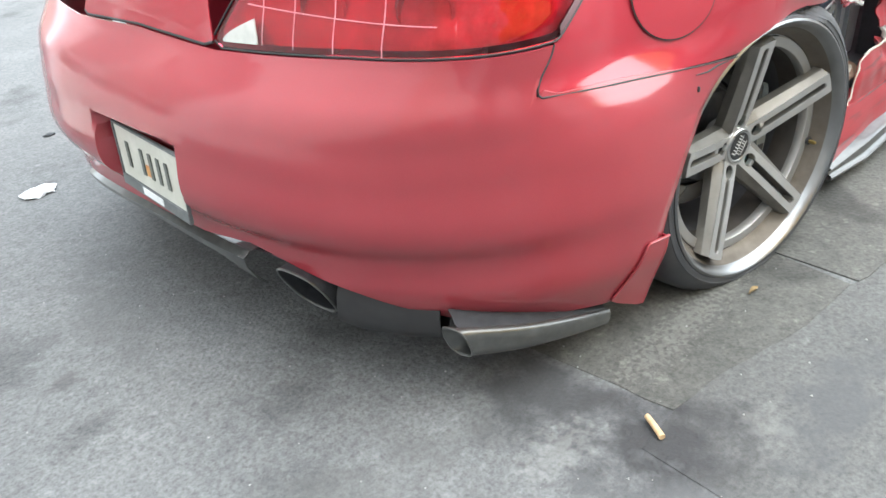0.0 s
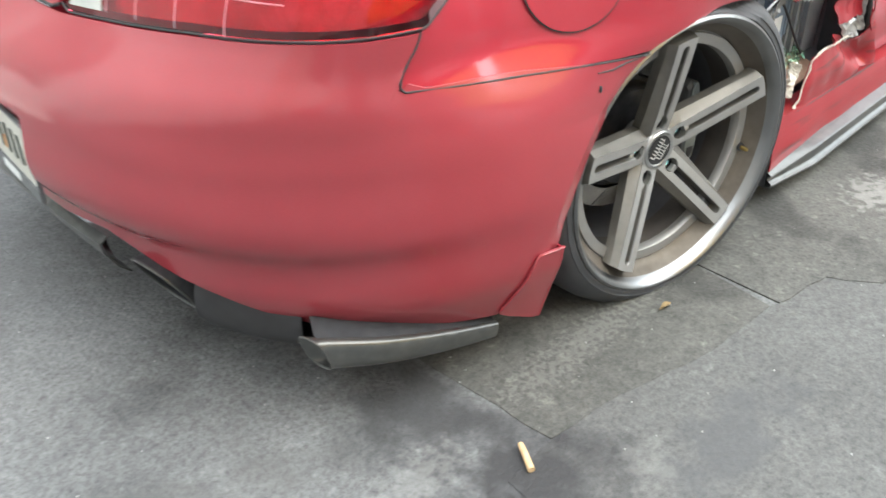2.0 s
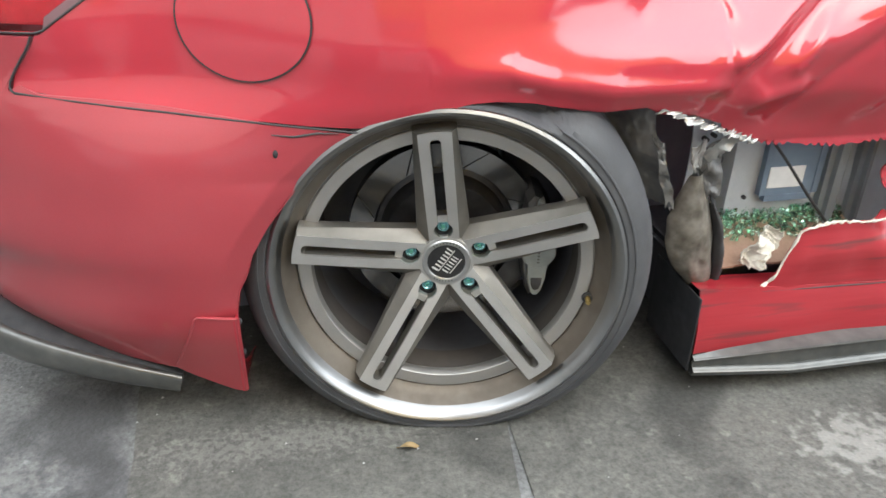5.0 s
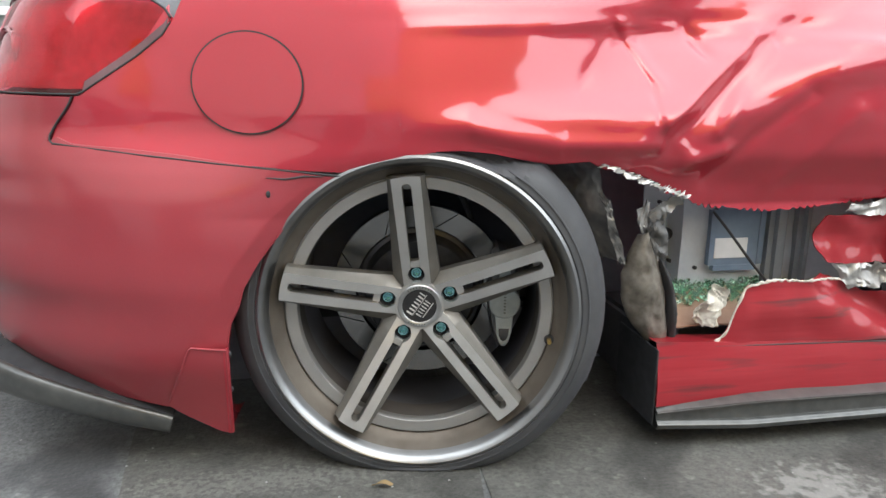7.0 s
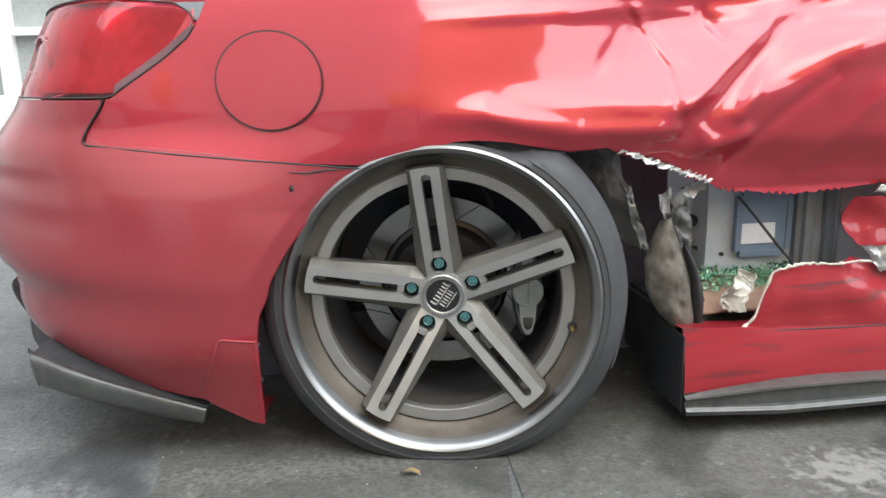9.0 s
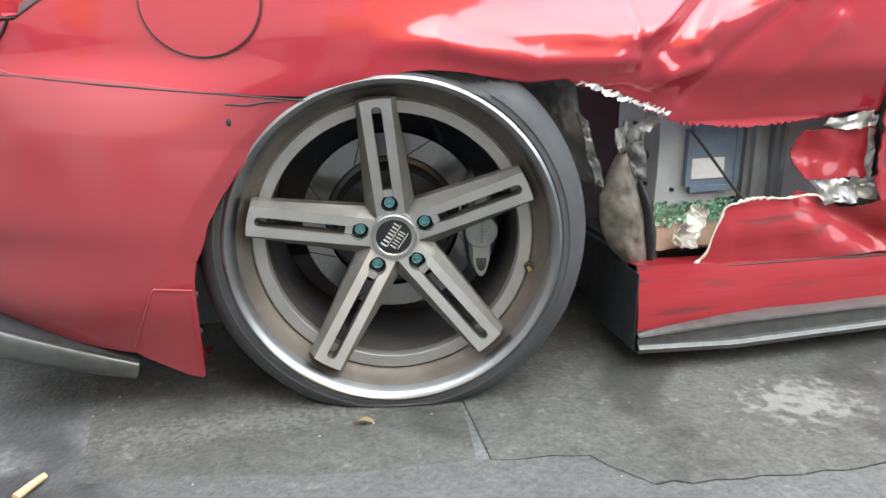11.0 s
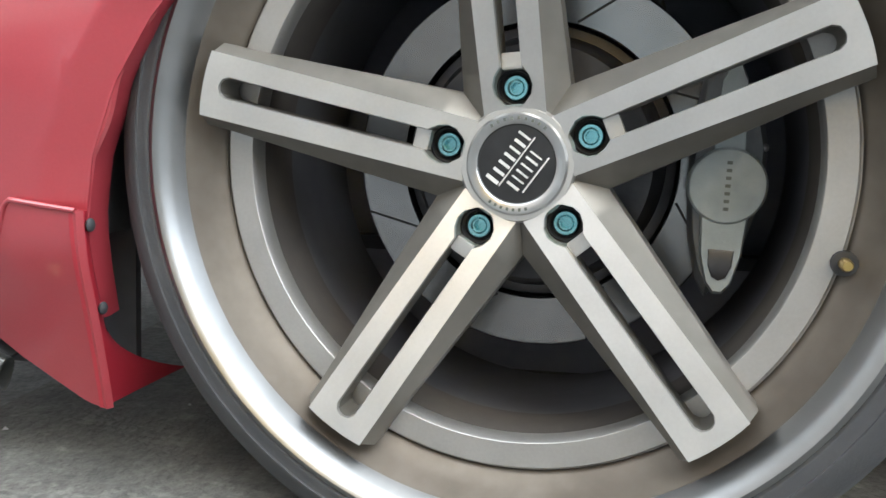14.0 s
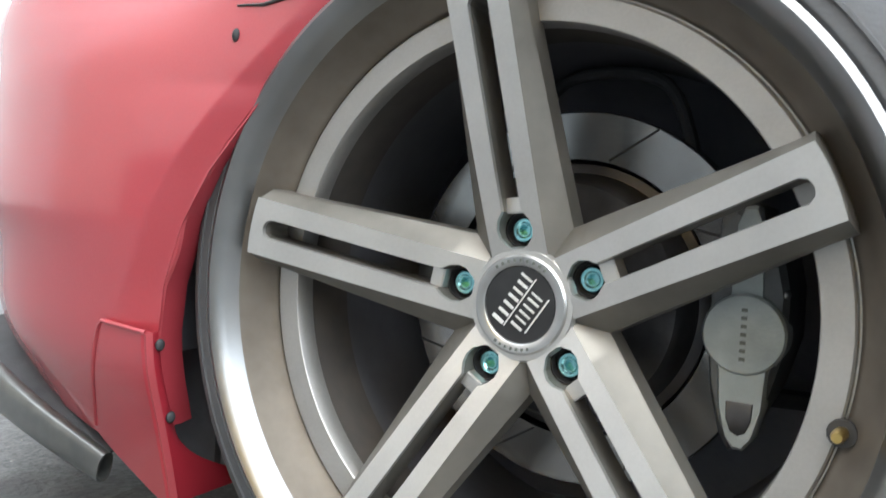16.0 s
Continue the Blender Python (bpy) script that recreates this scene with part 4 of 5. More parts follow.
lathe(bm, [(0.262, -0.058), (0.268, -0.062), (0.2725, -0.070), (0.2715, -0.0765), (0.267, -0.079), (0.262, -0.076), (0.257, -0.068), (0.252, -0.058)], 144)
part("rim_lip", bm, POLISH, wheel, "polished outer lip", 50)
bm = bmesh.new()
lathe(bm, [(0.252, -0.058), (0.248, -0.050), (0.244, -0.042), (0.2395, -0.035), (0.2350, -0.0305), (0.2325, -0.0285), (0.2320, -0.0255)], 144)
part("rim_step", bm, DUST, wheel, "brown brake-dusted step inside the lip", 50)
bm = bmesh.new()
lathe(bm, [(0.2320, -0.0255), (0.2308, -0.0255), (0.2300, -0.0300), (0.2285, -0.0312), (0.2102, -0.0296), (0.2095, -0.0288), (0.209, -0.010)], 144)
part("rim_ring", bm, RING, wheel, "satin ring behind the spokes", 40)
bm = bmesh.new()
lathe(bm, [(0.209, -0.010), (0.2095, 0.02), (0.2098, 0.04)], 96)
lathe(bm, [(0.2098, 0.04), (0.2105, 0.10), (0.212, 0.17), (0.262, 0.182)], 96, index=1)
bmesh.ops.remove_doubles(bm, verts=bm.verts, dist=1e-5)
part("barrel", bm, [BARREL_DUST, BARREL], wheel, "dark dusty inner barrel", 40)


def make_spoke():
    """One slotted spoke along +x: front face, walls and a slot that widens into the nut's pocket."""
    bm = bmesh.new()
    r0, r1, hw = 0.030, 0.2340, 0.0228
    s0, s1, sw = 0.0415, 0.2215, 0.0075
    front = lambda r: -0.010 - 0.058 * max(0, (r - 0.035) / 0.20) ** 0.92

    def pocket(r):
        q = 0.0145**2 - (r - 0.0572) ** 2
        return max(sw, math.sqrt(q) if q > 0 else 0.0)

    n = 26
    us = span(0, 1, n)
    O, I = [], []
    for u in us:
        O.append((r0 + (r1 - r0) * u, hw * (0.97 + 0.03 * u)))
        rr = s0 + 0.003 + (s1 - s0 - 0.006) * u
        I.append((rr, pocket(rr)))
    tipn = 6
    for k in range(1, tipn):
        t = 1 - 2 * k / tipn
        O.append((r1 + 0.002 * (1 - t * t), hw * t))
        I.append((s1 - 0.004 + 0.007 * math.sqrt(1 - t * t), sw * t))
    for u in us[::-1]:
        O.append((r0 + (r1 - r0) * u, -hw * (0.97 + 0.03 * u)))
        rr = s0 + 0.003 + (s1 - s0 - 0.006) * u
        I.append((rr, -pocket(rr)))
    for k in range(1, tipn):
        t = -1 + 2 * k / tipn
        O.append((r0, hw * 0.8 * t))
        I.append((s0 + 0.002 * abs(t), pocket(s0 + 0.003) * t))
    m = len(O)

    def ring(pts, yoff, grow, rgrow=0.0):
        out = []
        for r, w in pts:
            g = grow * (1.0 + 1.5 * (1 - min(1, r / 0.22))) if grow > 0.002 else grow
            out.append(bm.verts.new((r + (rgrow if r > 0.2 else 0), front(min(r, 0.2345)) + yoff, w + (math.copysign(g, w) if abs(w) > 0.004 else 0))))
        return out

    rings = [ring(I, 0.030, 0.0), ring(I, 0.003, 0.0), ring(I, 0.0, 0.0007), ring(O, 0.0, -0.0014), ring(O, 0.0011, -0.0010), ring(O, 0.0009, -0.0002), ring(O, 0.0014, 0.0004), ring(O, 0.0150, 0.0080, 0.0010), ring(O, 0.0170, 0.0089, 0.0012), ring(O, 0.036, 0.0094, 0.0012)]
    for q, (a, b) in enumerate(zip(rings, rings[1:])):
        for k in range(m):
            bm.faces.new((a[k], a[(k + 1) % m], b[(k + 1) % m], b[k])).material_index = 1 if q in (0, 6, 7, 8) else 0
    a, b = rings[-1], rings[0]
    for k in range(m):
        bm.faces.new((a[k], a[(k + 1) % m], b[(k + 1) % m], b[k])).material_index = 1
    box(bm, (0.070, front(0.076) + 0.009, -0.0085), (0.082, front(0.076) + 0.030, 0.0085), 0.001)
    box(bm, (0.040, 0.010, -0.016), (0.072, 0.020, 0.016), 0.001, 2)
    return bm


spoke_bm = make_spoke()
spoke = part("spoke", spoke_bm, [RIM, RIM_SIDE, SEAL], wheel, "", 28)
BASE = 96.0
spoke.matrix_basis = pose(0, 0, 0, 0, -BASE, 0)
for k in range(1, 5):
    o = new("spoke", spoke.data)
    o.parent = wheel
    o.matrix_basis = pose(0, 0, 0, 0, -(BASE - 72 * k), 0)


def make_nut():
    bm = bmesh.new()
    rings = lathe(bm, [(0.0102, 0.014), (0.0102, 0.001), (0.0088, -0.0015), (0.0066, -0.0015), (0.0052, -0.0002)], 24)
    hexa = [bm.verts.new((0.0046 * math.cos(2 * math.pi * i / 6), 0.006, 0.0046 * math.sin(2 * math.pi * i / 6))) for i in range(6)]
    top = [bm.verts.new((0.0046 * math.cos(2 * math.pi * i / 6), -0.0002, 0.0046 * math.sin(2 * math.pi * i / 6))) for i in range(6)]
    for i in range(6):
        bm.faces.new((hexa[i], hexa[(i + 1) % 6], top[(i + 1) % 6], top[i]))
        for j in range(4):
            bm.faces.new((rings[-1][i * 4 + j], rings[-1][(i * 4 + j + 1) % 24], top[i] if j < 2 else top[(i + 1) % 6]))
        bm.faces.new((rings[-1][i * 4 + 2], top[i], top[(i + 1) % 6]))
    bm.faces.new(hexa)
    lathe(bm, [(0.0143, 0.016), (0.0143, -0.004), (0.0128, -0.005), (0.0122, 0.0035), (0.0104, 0.0035)], 24, index=1)
    return bm


nut = part("lug_nut", make_nut(), [NUT, SEAL], wheel, "teal anodised hex-socket lug nut", 30)
for k in range(5):
    a = radians(BASE - 72 * k)
    m = Matrix.Translation((0.05715 * math.cos(a), 0.0, 0.05715 * math.sin(a)))
    if k == 0:
        nut.matrix_basis = m
    else:
        o = new("lug_nut", nut.data)
        o.parent = wheel
        o.matrix_basis = m
        o["label"] = "teal anodised hex-socket lug nut"

bm = bmesh.new()
lathe(bm, [(0.0445, 0.05), (0.0445, -0.0095), (0.0425, -0.0125), (0.0385, -0.0125)], 64)
part("hub_boss", bm, RIM, wheel, "alloy hub boss", 40)
bm = bmesh.new()
lathe(bm, [(0.0385, -0.006), (0.0385, -0.0135), (0.0370, -0.0150), (0.0312, -0.0150), (0.0300, -0.0140)], 64)
rg = lathe(bm, [(0.0300, -0.0140), (0.0290, -0.0132), (0.020, -0.0136), (0.006, -0.0138)], 64, index=1)
cap_ring(bm, rg[-1], 1)
for k in range(-4, 5):
    a = radians(90 + k * 9)
    box(bm, (-0.0010, -0.0158, -0.0012), (0.0010, -0.0149, 0.0012), 0.0, 3, Matrix.Translation((0.0341 * math.cos(a), 0, 0.0341 * math.sin(a))) @ pose(0, 0, 0, 0, 90 - math.degrees(a), 0))
for k in range(-3, 4):
    a = radians(262 + k * 8)
    box(bm, (-0.0010, -0.0158, -0.0012), (0.0010, -0.0149, 0.0012), 0.0, 3, Matrix.Translation((0.0341 * math.cos(a), 0, 0.0341 * math.sin(a))) @ pose(0, 0, 0, 0, 90 - math.degrees(a), 0))
tilt = pose(0, 0, 0, 0, -56, 0)
for (x0, x1, z0, z1) in ((-0.020, -0.0145, 0.002, 0.0115), (-0.013, -0.0085, 0.002, 0.0105), (-0.007, -0.0025, 0.002, 0.0105), (-0.001, 0.0035, 0.002, 0.0105), (0.005, 0.0085, 0.002, 0.0105), (0.0100, 0.0145, 0.002, 0.0105), (0.016, 0.0195, 0.002, 0.0115),
                         (-0.0145, -0.0105, -0.0115, -0.0022), (-0.0085, -0.006, -0.0115, -0.0022), (-0.004, -0.001, -0.0115, -0.0022), (0.001, 0.004, -0.0115, -0.0022), (0.006, 0.0095, -0.0115, -0.0022), (0.011, 0.0135, -0.0115, -0.0022), (-0.018, 0.021, 0.0003, 0.0011), (-0.012, 0.016, -0.0150, -0.0140)):
    g = 0.32 * (x1 - x0) if x1 - x0 < 0.01 else 0.0
    box(bm, (x0 * 1.15 + g, -0.0146, z0 * 1.15), (x1 * 1.15 - g, -0.0136, z1 * 1.15), 0.0, 2, tilt)
part("centre_cap", bm, [CHROME, BLACK, PRINT, INK], wheel, "black centre cap in a chrome ring with pale print", 40)
bm = bmesh.new()
tube(bm, [(0.226, -0.029, -0.052), (0.2255, -0.036, -0.052)], 0.0085, 14)
part("valve_grommet", bm, SEAL, wheel, "black valve grommet")
bm = bmesh.new()
tube(bm, [(0.226, -0.030, -0.052), (0.2245, -0.048, -0.0517), (0.2243, -0.052, -0.0516)], [0.0042, 0.0042, 0.003], 12)
part("valve_stem", bm, BRASS, wheel, "short brass valve stem")

# ---- brake ----
brake = new("brake_disc")
brake.parent = car
brake.matrix_basis = WHEEL
tagged(brake, "machined steel brake disc with radial slots")
bm = bmesh.new()
lathe(bm, [(0.1185, 0.0885), (0.1200, 0.0862), (0.1600, 0.0862), (0.1615, 0.0880), (0.1615, 0.112), (0.1185, 0.112)], 128, closed=True)
part("rotor", bm, DISC, brake, "bright swept ring", 30)
bm = bmesh.new()
rg = lathe(bm, [(0.1185, 0.100), (0.1165, 0.093), (0.1125, 0.0915), (0.1085, 0.0905), (0.1070, 0.086), (0.102, 0.066), (0.098, 0.061), (0.03, 0.060)], 96)
cap_ring(bm, rg[-1])
part("hat", bm, HAT, brake, "dark disc hat")
slot_mesh = None
for k in range(8):
    a = 45 * k + 25
    m = pose(0, 0, 0, 0, -a, 0)
    if slot_mesh is None:
        bm = bmesh.new()
        box(bm, (-0.0245, -0.0004, -0.0010), (0.0245, 0.0004, 0.0010), 0.0, 0, Matrix.Translation((0.140, 0.0862, 0.0)) @ pose(0, 0, 0, 0, 38, 0))
        o = part("slot", bm, SEAL, brake)
        slot_mesh = o.data
    else:
        o = new("slot", slot_mesh)
        o.parent = brake
    o.matrix_basis = m
caliper = new("brake_caliper")
caliper.parent = car
caliper.matrix_basis = WHEEL @ Matrix.Translation((0.152, 0, -0.006)) @ Matrix.Diagonal((0.86, 1, 0.86, 1)) @ Matrix.Translation((-0.160, 0, 0.020))
tagged(caliper, "silver-grey brake caliper")
bm = bmesh.new()
outline = [(0.136, 0.078), (0.148, 0.092), (0.165, 0.085), (0.186, 0.055), (0.195, 0.015), (0.195, -0.03), (0.183, -0.075), (0.162, -0.118), (0.152, -0.128), (0.143, -0.112), (0.134, -0.075), (0.129, -0.02), (0.131, 0.03)]
rings = []
for y, g in ((0.060, 1.0), (0.048, 0.97), (0.042, 0.86)):
    rings.append([bm.verts.new((0.155 + (x - 0.155) * g, y, -0.018 + (z + 0.018) * g)) for x, z in outline])
rings.insert(0, [bm.verts.new((x, 0.125, z)) for x, z in outline])
for a, b in zip(rings, rings[1:]):
    for k in range(len(a)):
        bm.faces.new((a[k], a[(k + 1) % len(a)], b[(k + 1) % len(a)], b[k]))
bm.faces.new(rings[-1])
part("caliper_body", bm, mat("dark_cast_caliper", (0.09, 0.095, 0.10), (0.15, 0.155, 0.16), 25, 0.5, 0.3, bump=0.1, bscale=300), caliper, "dark cast caliper body", 25)


def prism(outline, y0, y1, y2):
    """A bevelled plate from an outline."""
    bm = bmesh.new()
    cx, cz = sum(p[0] for p in outline) / len(outline), sum(p[1] for p in outline) / len(outline)
    rings = [[bm.verts.new((cx + (x - cx) * g, y, cz + (z - cz) * g)) for x, z in outline] for y, g in ((y0, 1.0), (y1, 1.0), (y2, 0.9))]
    for a, b in zip(rings, rings[1:]):
        for k in range(len(a)):
            bm.faces.new((a[k], a[(k + 1) % len(a)], b[(k + 1) % len(a)], b[k]))
    bm.faces.new(rings[-1])
    return bm



bm = bmesh.new()
rg = lathe(bm, [(0.034, 0.060), (0.034, 0.036), (0.032, 0.0335), (0.028, 0.033)], 40)
cap_ring(bm, rg[-1])
bmesh.ops.translate(bm, verts=bm.verts, vec=(0.162, 0, -0.023))
part("piston_cover", bm, CALIPER, caliper, "round caliper cover")
for k in range(7):
    bm = bmesh.new()
    box(bm, (0.1600, 0.0322, -0.023 + 0.0205 - 0.0068 * k - 0.0015), (0.1645, 0.0332, -0.023 + 0.0205 - 0.0068 * k + 0.0015))
    part("printed_bar", bm, INK, caliper)
part("cover_foot", prism([(0.141, -0.040), (0.183, -0.040), (0.180, -0.085), (0.173, -0.112), (0.166, -0.121), (0.158, -0.121), (0.151, -0.112), (0.144, -0.085)], 0.060, 0.041, 0.037), CALIPER, caliper)
# The notch's shadow is given as the dark colour of this raised plate.
part("cover_notch", prism([(0.151, -0.080), (0.173, -0.080), (0.172, -0.095), (0.168, -0.105), (0.162, -0.108), (0.156, -0.105), (0.152, -0.095)], 0.044, 0.0362, 0.0355), HAT, caliper, "dark raised plate giving the shadow of the cover's notch")
part("bridge", prism([(0.148, 0.0), (0.176, 0.0), (0.172, 0.070), (0.166, 0.084), (0.156, 0.084), (0.150, 0.070)], 0.060, 0.044, 0.040), CALIPER, caliper)
for x, z in ((0.1905, 0.012), (0.184, -0.045), (0.150, 0.060)):
    bm = bmesh.new()
    bmesh.ops.create_uvsphere(bm, u_segments=12, v_segments=8, radius=0.0042, matrix=Matrix.Translation((x, 0.047, z)))
    part("bolt", bm, CHROME, caliper)
bm = bmesh.new()
tube(bm, smooth_path([(0.10, 0.10, 0.11), (0.06, 0.12, 0.19), (-0.04, 0.15, 0.20), (-0.10, 0.2, 0.16)], 16), 0.006, 10)
bmesh.ops.transform(bm, matrix=WHEEL, verts=bm.verts)
part("brake_hose", bm, PLASTIC, car, "black brake hose")

# ---- wheel well ----
liner = []
for a in span(-20, 186, 42):
    ca, sa = math.cos(radians(a)), math.sin(radians(a))
    liner.append([Vector((0.0 + 0.345 * ca * (1.0 if ca < 0 else 0.95), y, 0.24 + 0.325 * sa)) for y in span(-0.02, 0.34, 8)])
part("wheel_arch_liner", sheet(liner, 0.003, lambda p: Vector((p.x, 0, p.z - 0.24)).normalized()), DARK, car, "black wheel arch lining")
bm = bmesh.new()
box(bm, (-0.40, 0.33, 0.03), (0.62, 0.345, 0.70))
part("inner_arch_wall", bm, CAVITY, car, "dark inner wing")
# Added dark sheet, not a known part: keeps the gap behind the flap black.
bm = bmesh.new()
box(bm, (-0.50, 0.085, 0.075), (-0.338, 0.095, 0.40))
part("dark_baffle", bm, DARK, car, "added dark sheet that blackens the gap behind the wheel")

# ---- torn side ahead of the wheel ----
cavity = [[Vector((x, 0.115 + 0.012 * noise.noise(Vector((x * 7, z * 7, 1))) + (0.04 if x < 0.55 else 0), z)) for z in span(0.205, 0.50, 24)] for x in span(0.485, 0.98, 44)]
inner = part("inner_side_panel", sheet(cavity, 0.003, lambda p: Vector((0, 1, 0))), INNER, car, "grey inner side panel, primer coloured")
bm = bmesh.new()
box(bm, (0.605, 0.098, 0.295), (0.725, 0.108, 0.432), 0.012)
part("pressed_recess", bm, mat("blue_grey_panel", (0.13, 0.18, 0.25), (0.19, 0.25, 0.33), 14, 0.45), inner, "blue-grey pressed panel")
bm = bmesh.new()
box(bm, (0.616, 0.0945, 0.322), (0.688, 0.0965, 0.363), 0.0005)
part("label", bm, PAPER, inner, "blank white sticker")
for x, z, r in ((0.532, 0.365, 0.013), (0.505, 0.405, 0.005), (0.52, 0.412, 0.004), (0.545, 0.308, 0.004), (0.515, 0.43, 0.004), (0.585, 0.30, 0.004)):
    bm = bmesh.new()
    tube(bm, [(x, 0.118 if x > 0.55 else 0.150, z), (x, 0.108 if x > 0.55 else 0.138, z)], r, 14)
    part("hole", bm, SEAL, inner, "dark punched hole")
for x0, x1 in ((0.735, 0.775), (0.80, 0.83)):
    bm = bmesh.new()
    box(bm, (x0, 0.085, 0.21), (x1, 0.125, 0.47), 0.012)
    part("stiffening_rib", bm, mat("dark_grey_primer", (0.20, 0.225, 0.25), (0.28, 0.305, 0.33), 10, 0.5), inner, "dark pressed rib")
bm = bmesh.new()
tube(bm, smooth_path([(0.585, 0.06, 0.425), (0.62, 0.055, 0.385), (0.67, 0.05, 0.325), (0.715, 0.045, 0.275), (0.735, 0.06, 0.262)], 16), 0.0028, 8)
part("cable", bm, SEAL, car, "thin black cable")
ledge = [[Vector((x, 0.02 + 0.10 * v, 0.262 - 0.05 * (1 - v) + 0.004 * noise.noise(Vector((x * 30, v * 5, 0))))) for v in span(0, 1, 8)] for x in span(0.47, 0.80, 24)]
part("inner_ledge", sheet(ledge, 0.004, lambda p: Vector((0, 0, -1))), CLAY, car, "brown sealed inner ledge")
bm = bmesh.new()
rnd = random.Random(11)
for k in range(900):
    x, v = rnd.uniform(0.475, 0.79), rnd.random() ** 0.7
    p = Vector((x, 0.055 + 0.065 * v, 0.262 - 0.05 * (1 - (0.35 + 0.65 * v)) + 0.006 + rnd.uniform(0, 0.012)))
    s = rnd.uniform(0.002, 0.0045)
    q = Euler((rnd.uniform(0, 6), rnd.uniform(0, 6), rnd.uniform(0, 6))).to_matrix()
    vs = [bm.verts.new(p + q @ Vector(c)) for c in ((s, s, s * 0.6), (-s, s * 0.7, -s * 0.6), (s * 0.6, -s, -s * 0.6), (-s * 0.8, -s * 0.6, s * 0.6))]
    for f in ((0, 1, 2), (0, 2, 3), (0, 3, 1), (1, 3, 2)):
        bm.faces.new([vs[i] for i in f])
shards = part("broken_glass", bm, SHARD, None, "", 5)
tagged(shards, "heap of green shattered safety glass crumbs on the ledge", "broken glass", kind="stuff")


def crumple(corners, nu, nv, amp, freq, seed, thick=0.002, jag=0.0, bulge=0.0):
    """A crumpled quad of sheet metal between four corners."""
    A, B, C, D = (Vector(c) for c in corners)
    r = random.Random(seed)
    ju = [r.uniform(-jag, jag) for _ in range(nu + 1)]
    jv = [r.uniform(-jag, jag) for _ in range(nu + 1)]
    grid = []
    for i, u in enumerate(span(0, 1, nu)):
        row = []
        for j, v in enumerate(span(0, 1, nv)):
            w = v + ju[i] * (1 - v) + jv[i] * v
            p = (A * (1 - u) + B * u) * (1 - w) + (D * (1 - u) + C * u) * w
            q = p * freq + Vector((seed, seed * 2.3, 0))
            fold = 1.6 * abs(noise.noise(q * 0.6)) + 0.8 * abs(noise.noise(q * 1.5 + Vector((3, 1, 4)))) + 0.35 * abs(noise.noise(q * 3.7))
            p = p + Vector((0.6 * noise.noise(q * 0.7 + Vector((7, 0, 0))), fold - 0.6, 0.6 * noise.noise(q * 0.7 + Vector((0, 9, 0))))) * amp
            p.y -= bulge * math.sin(math.pi * u ** 0.7)
            row.append(p)
        grid.append(row)
    return sheet(grid, thick, lambda p: Vector((0, 1, 0)))


BRONZE = mat("stained_bronze_steel", (0.07, 0.060, 0.047), (0.31, 0.285, 0.25), 24, 0.36, 0.6, bump=0.12, bscale=60, rough2=0.55)
LINER = mat("scuffed_grey_liner", (0.08, 0.083, 0.088), (0.21, 0.205, 0.20), 18, 0.5, 0.2, bump=0.2, bscale=60)


def curl(left, right, bulge, hook, nu, nv, seed, jag=0.0):
    """A torn strip of sheet metal, bowed outwards across its width, its far edge hooked inwards."""
    r = random.Random(seed)
    lx, lz = spline(span(0, 1, len(left) - 1), [p[0] for p in left]), spline(span(0, 1, len(left) - 1), [p[1] for p in left])
    rx, rz = spline(span(0, 1, len(right) - 1), [p[0] for p in right]), spline(span(0, 1, len(right) - 1), [p[1] for p in right])
    tear = [r.uniform(-jag, jag) for _ in range(nu + 1)]
    grid = []
    for i, u in enumerate(span(0, 1, nu)):
        row = []
        for v in span(0, 1, nv):
            w = min(1, max(0, v + tear[i] * (1 - v) ** 3))
            nick = jag * 0.22 * noise.noise(Vector((v * 9, seed, 0))) * (1 - u) ** 3
            x = lx(w) + (rx(w) - lx(w)) * u + nick
            z = lz(w) + (rz(w) - lz(w)) * u
            q = Vector((x * 26, z * 17, seed))
            y = 0.010 - bulge * math.sin(math.pi * u ** 0.8) * (0.55 + 0.45 * math.sin(math.pi * v)) + hook * max(0, u - 0.75) ** 1.5 * 8
            y += 0.008 * abs(noise.noise(q)) + 0.003 * abs(noise.noise(q * 2.7))
            row.append(Vector((x, y, z)))
        grid.append(row)
    return sheet(grid, 0.0016, lambda p: Vector((0, 1, 0)))


part("torn_liner", crumple([(0.215, 0.06, 0.560), (0.313, 0.0, 0.535), (0.376, 0.0, 0.350), (0.325, 0.055, 0.352)], 34, 46, 0.014, 15, 3, jag=0.012), LINER, car, "crumpled grey wheel arch liner")
part("torn_liner_metal", crumple([(0.322, -0.002, 0.470), (0.338, -0.006, 0.465), (0.380, -0.004, 0.352), (0.366, 0.0, 0.345)], 6, 40, 0.009, 26, 18, jag=0.12), STEEL, car, "pale torn liner edge")
part("torn_liner_metal", curl([(0.408, 0.398), (0.388, 0.352), (0.380, 0.300), (0.395, 0.245), (0.436, 0.190)], [(0.428, 0.404), (0.455, 0.350), (0.478, 0.298), (0.491, 0.240), (0.494, 0.186)], 0.022, 0.02, 28, 44, 8, 0.015), BRONZE, car, "bowed bronze-grey sheet metal strip")
# Black sheet laid over the strip's edge to stand for its shade.
part("torn_liner_shade", curl([(0.452, 0.345), (0.462, 0.310), (0.472, 0.275), (0.478, 0.235), (0.484, 0.190)], [(0.456, 0.348), (0.480, 0.315), (0.495, 0.275), (0.502, 0.235), (0.502, 0.186)], 0.016, 0.01, 10, 30, 4), SEAL, car, "black sheet for the shaded inner edge of the torn strip")
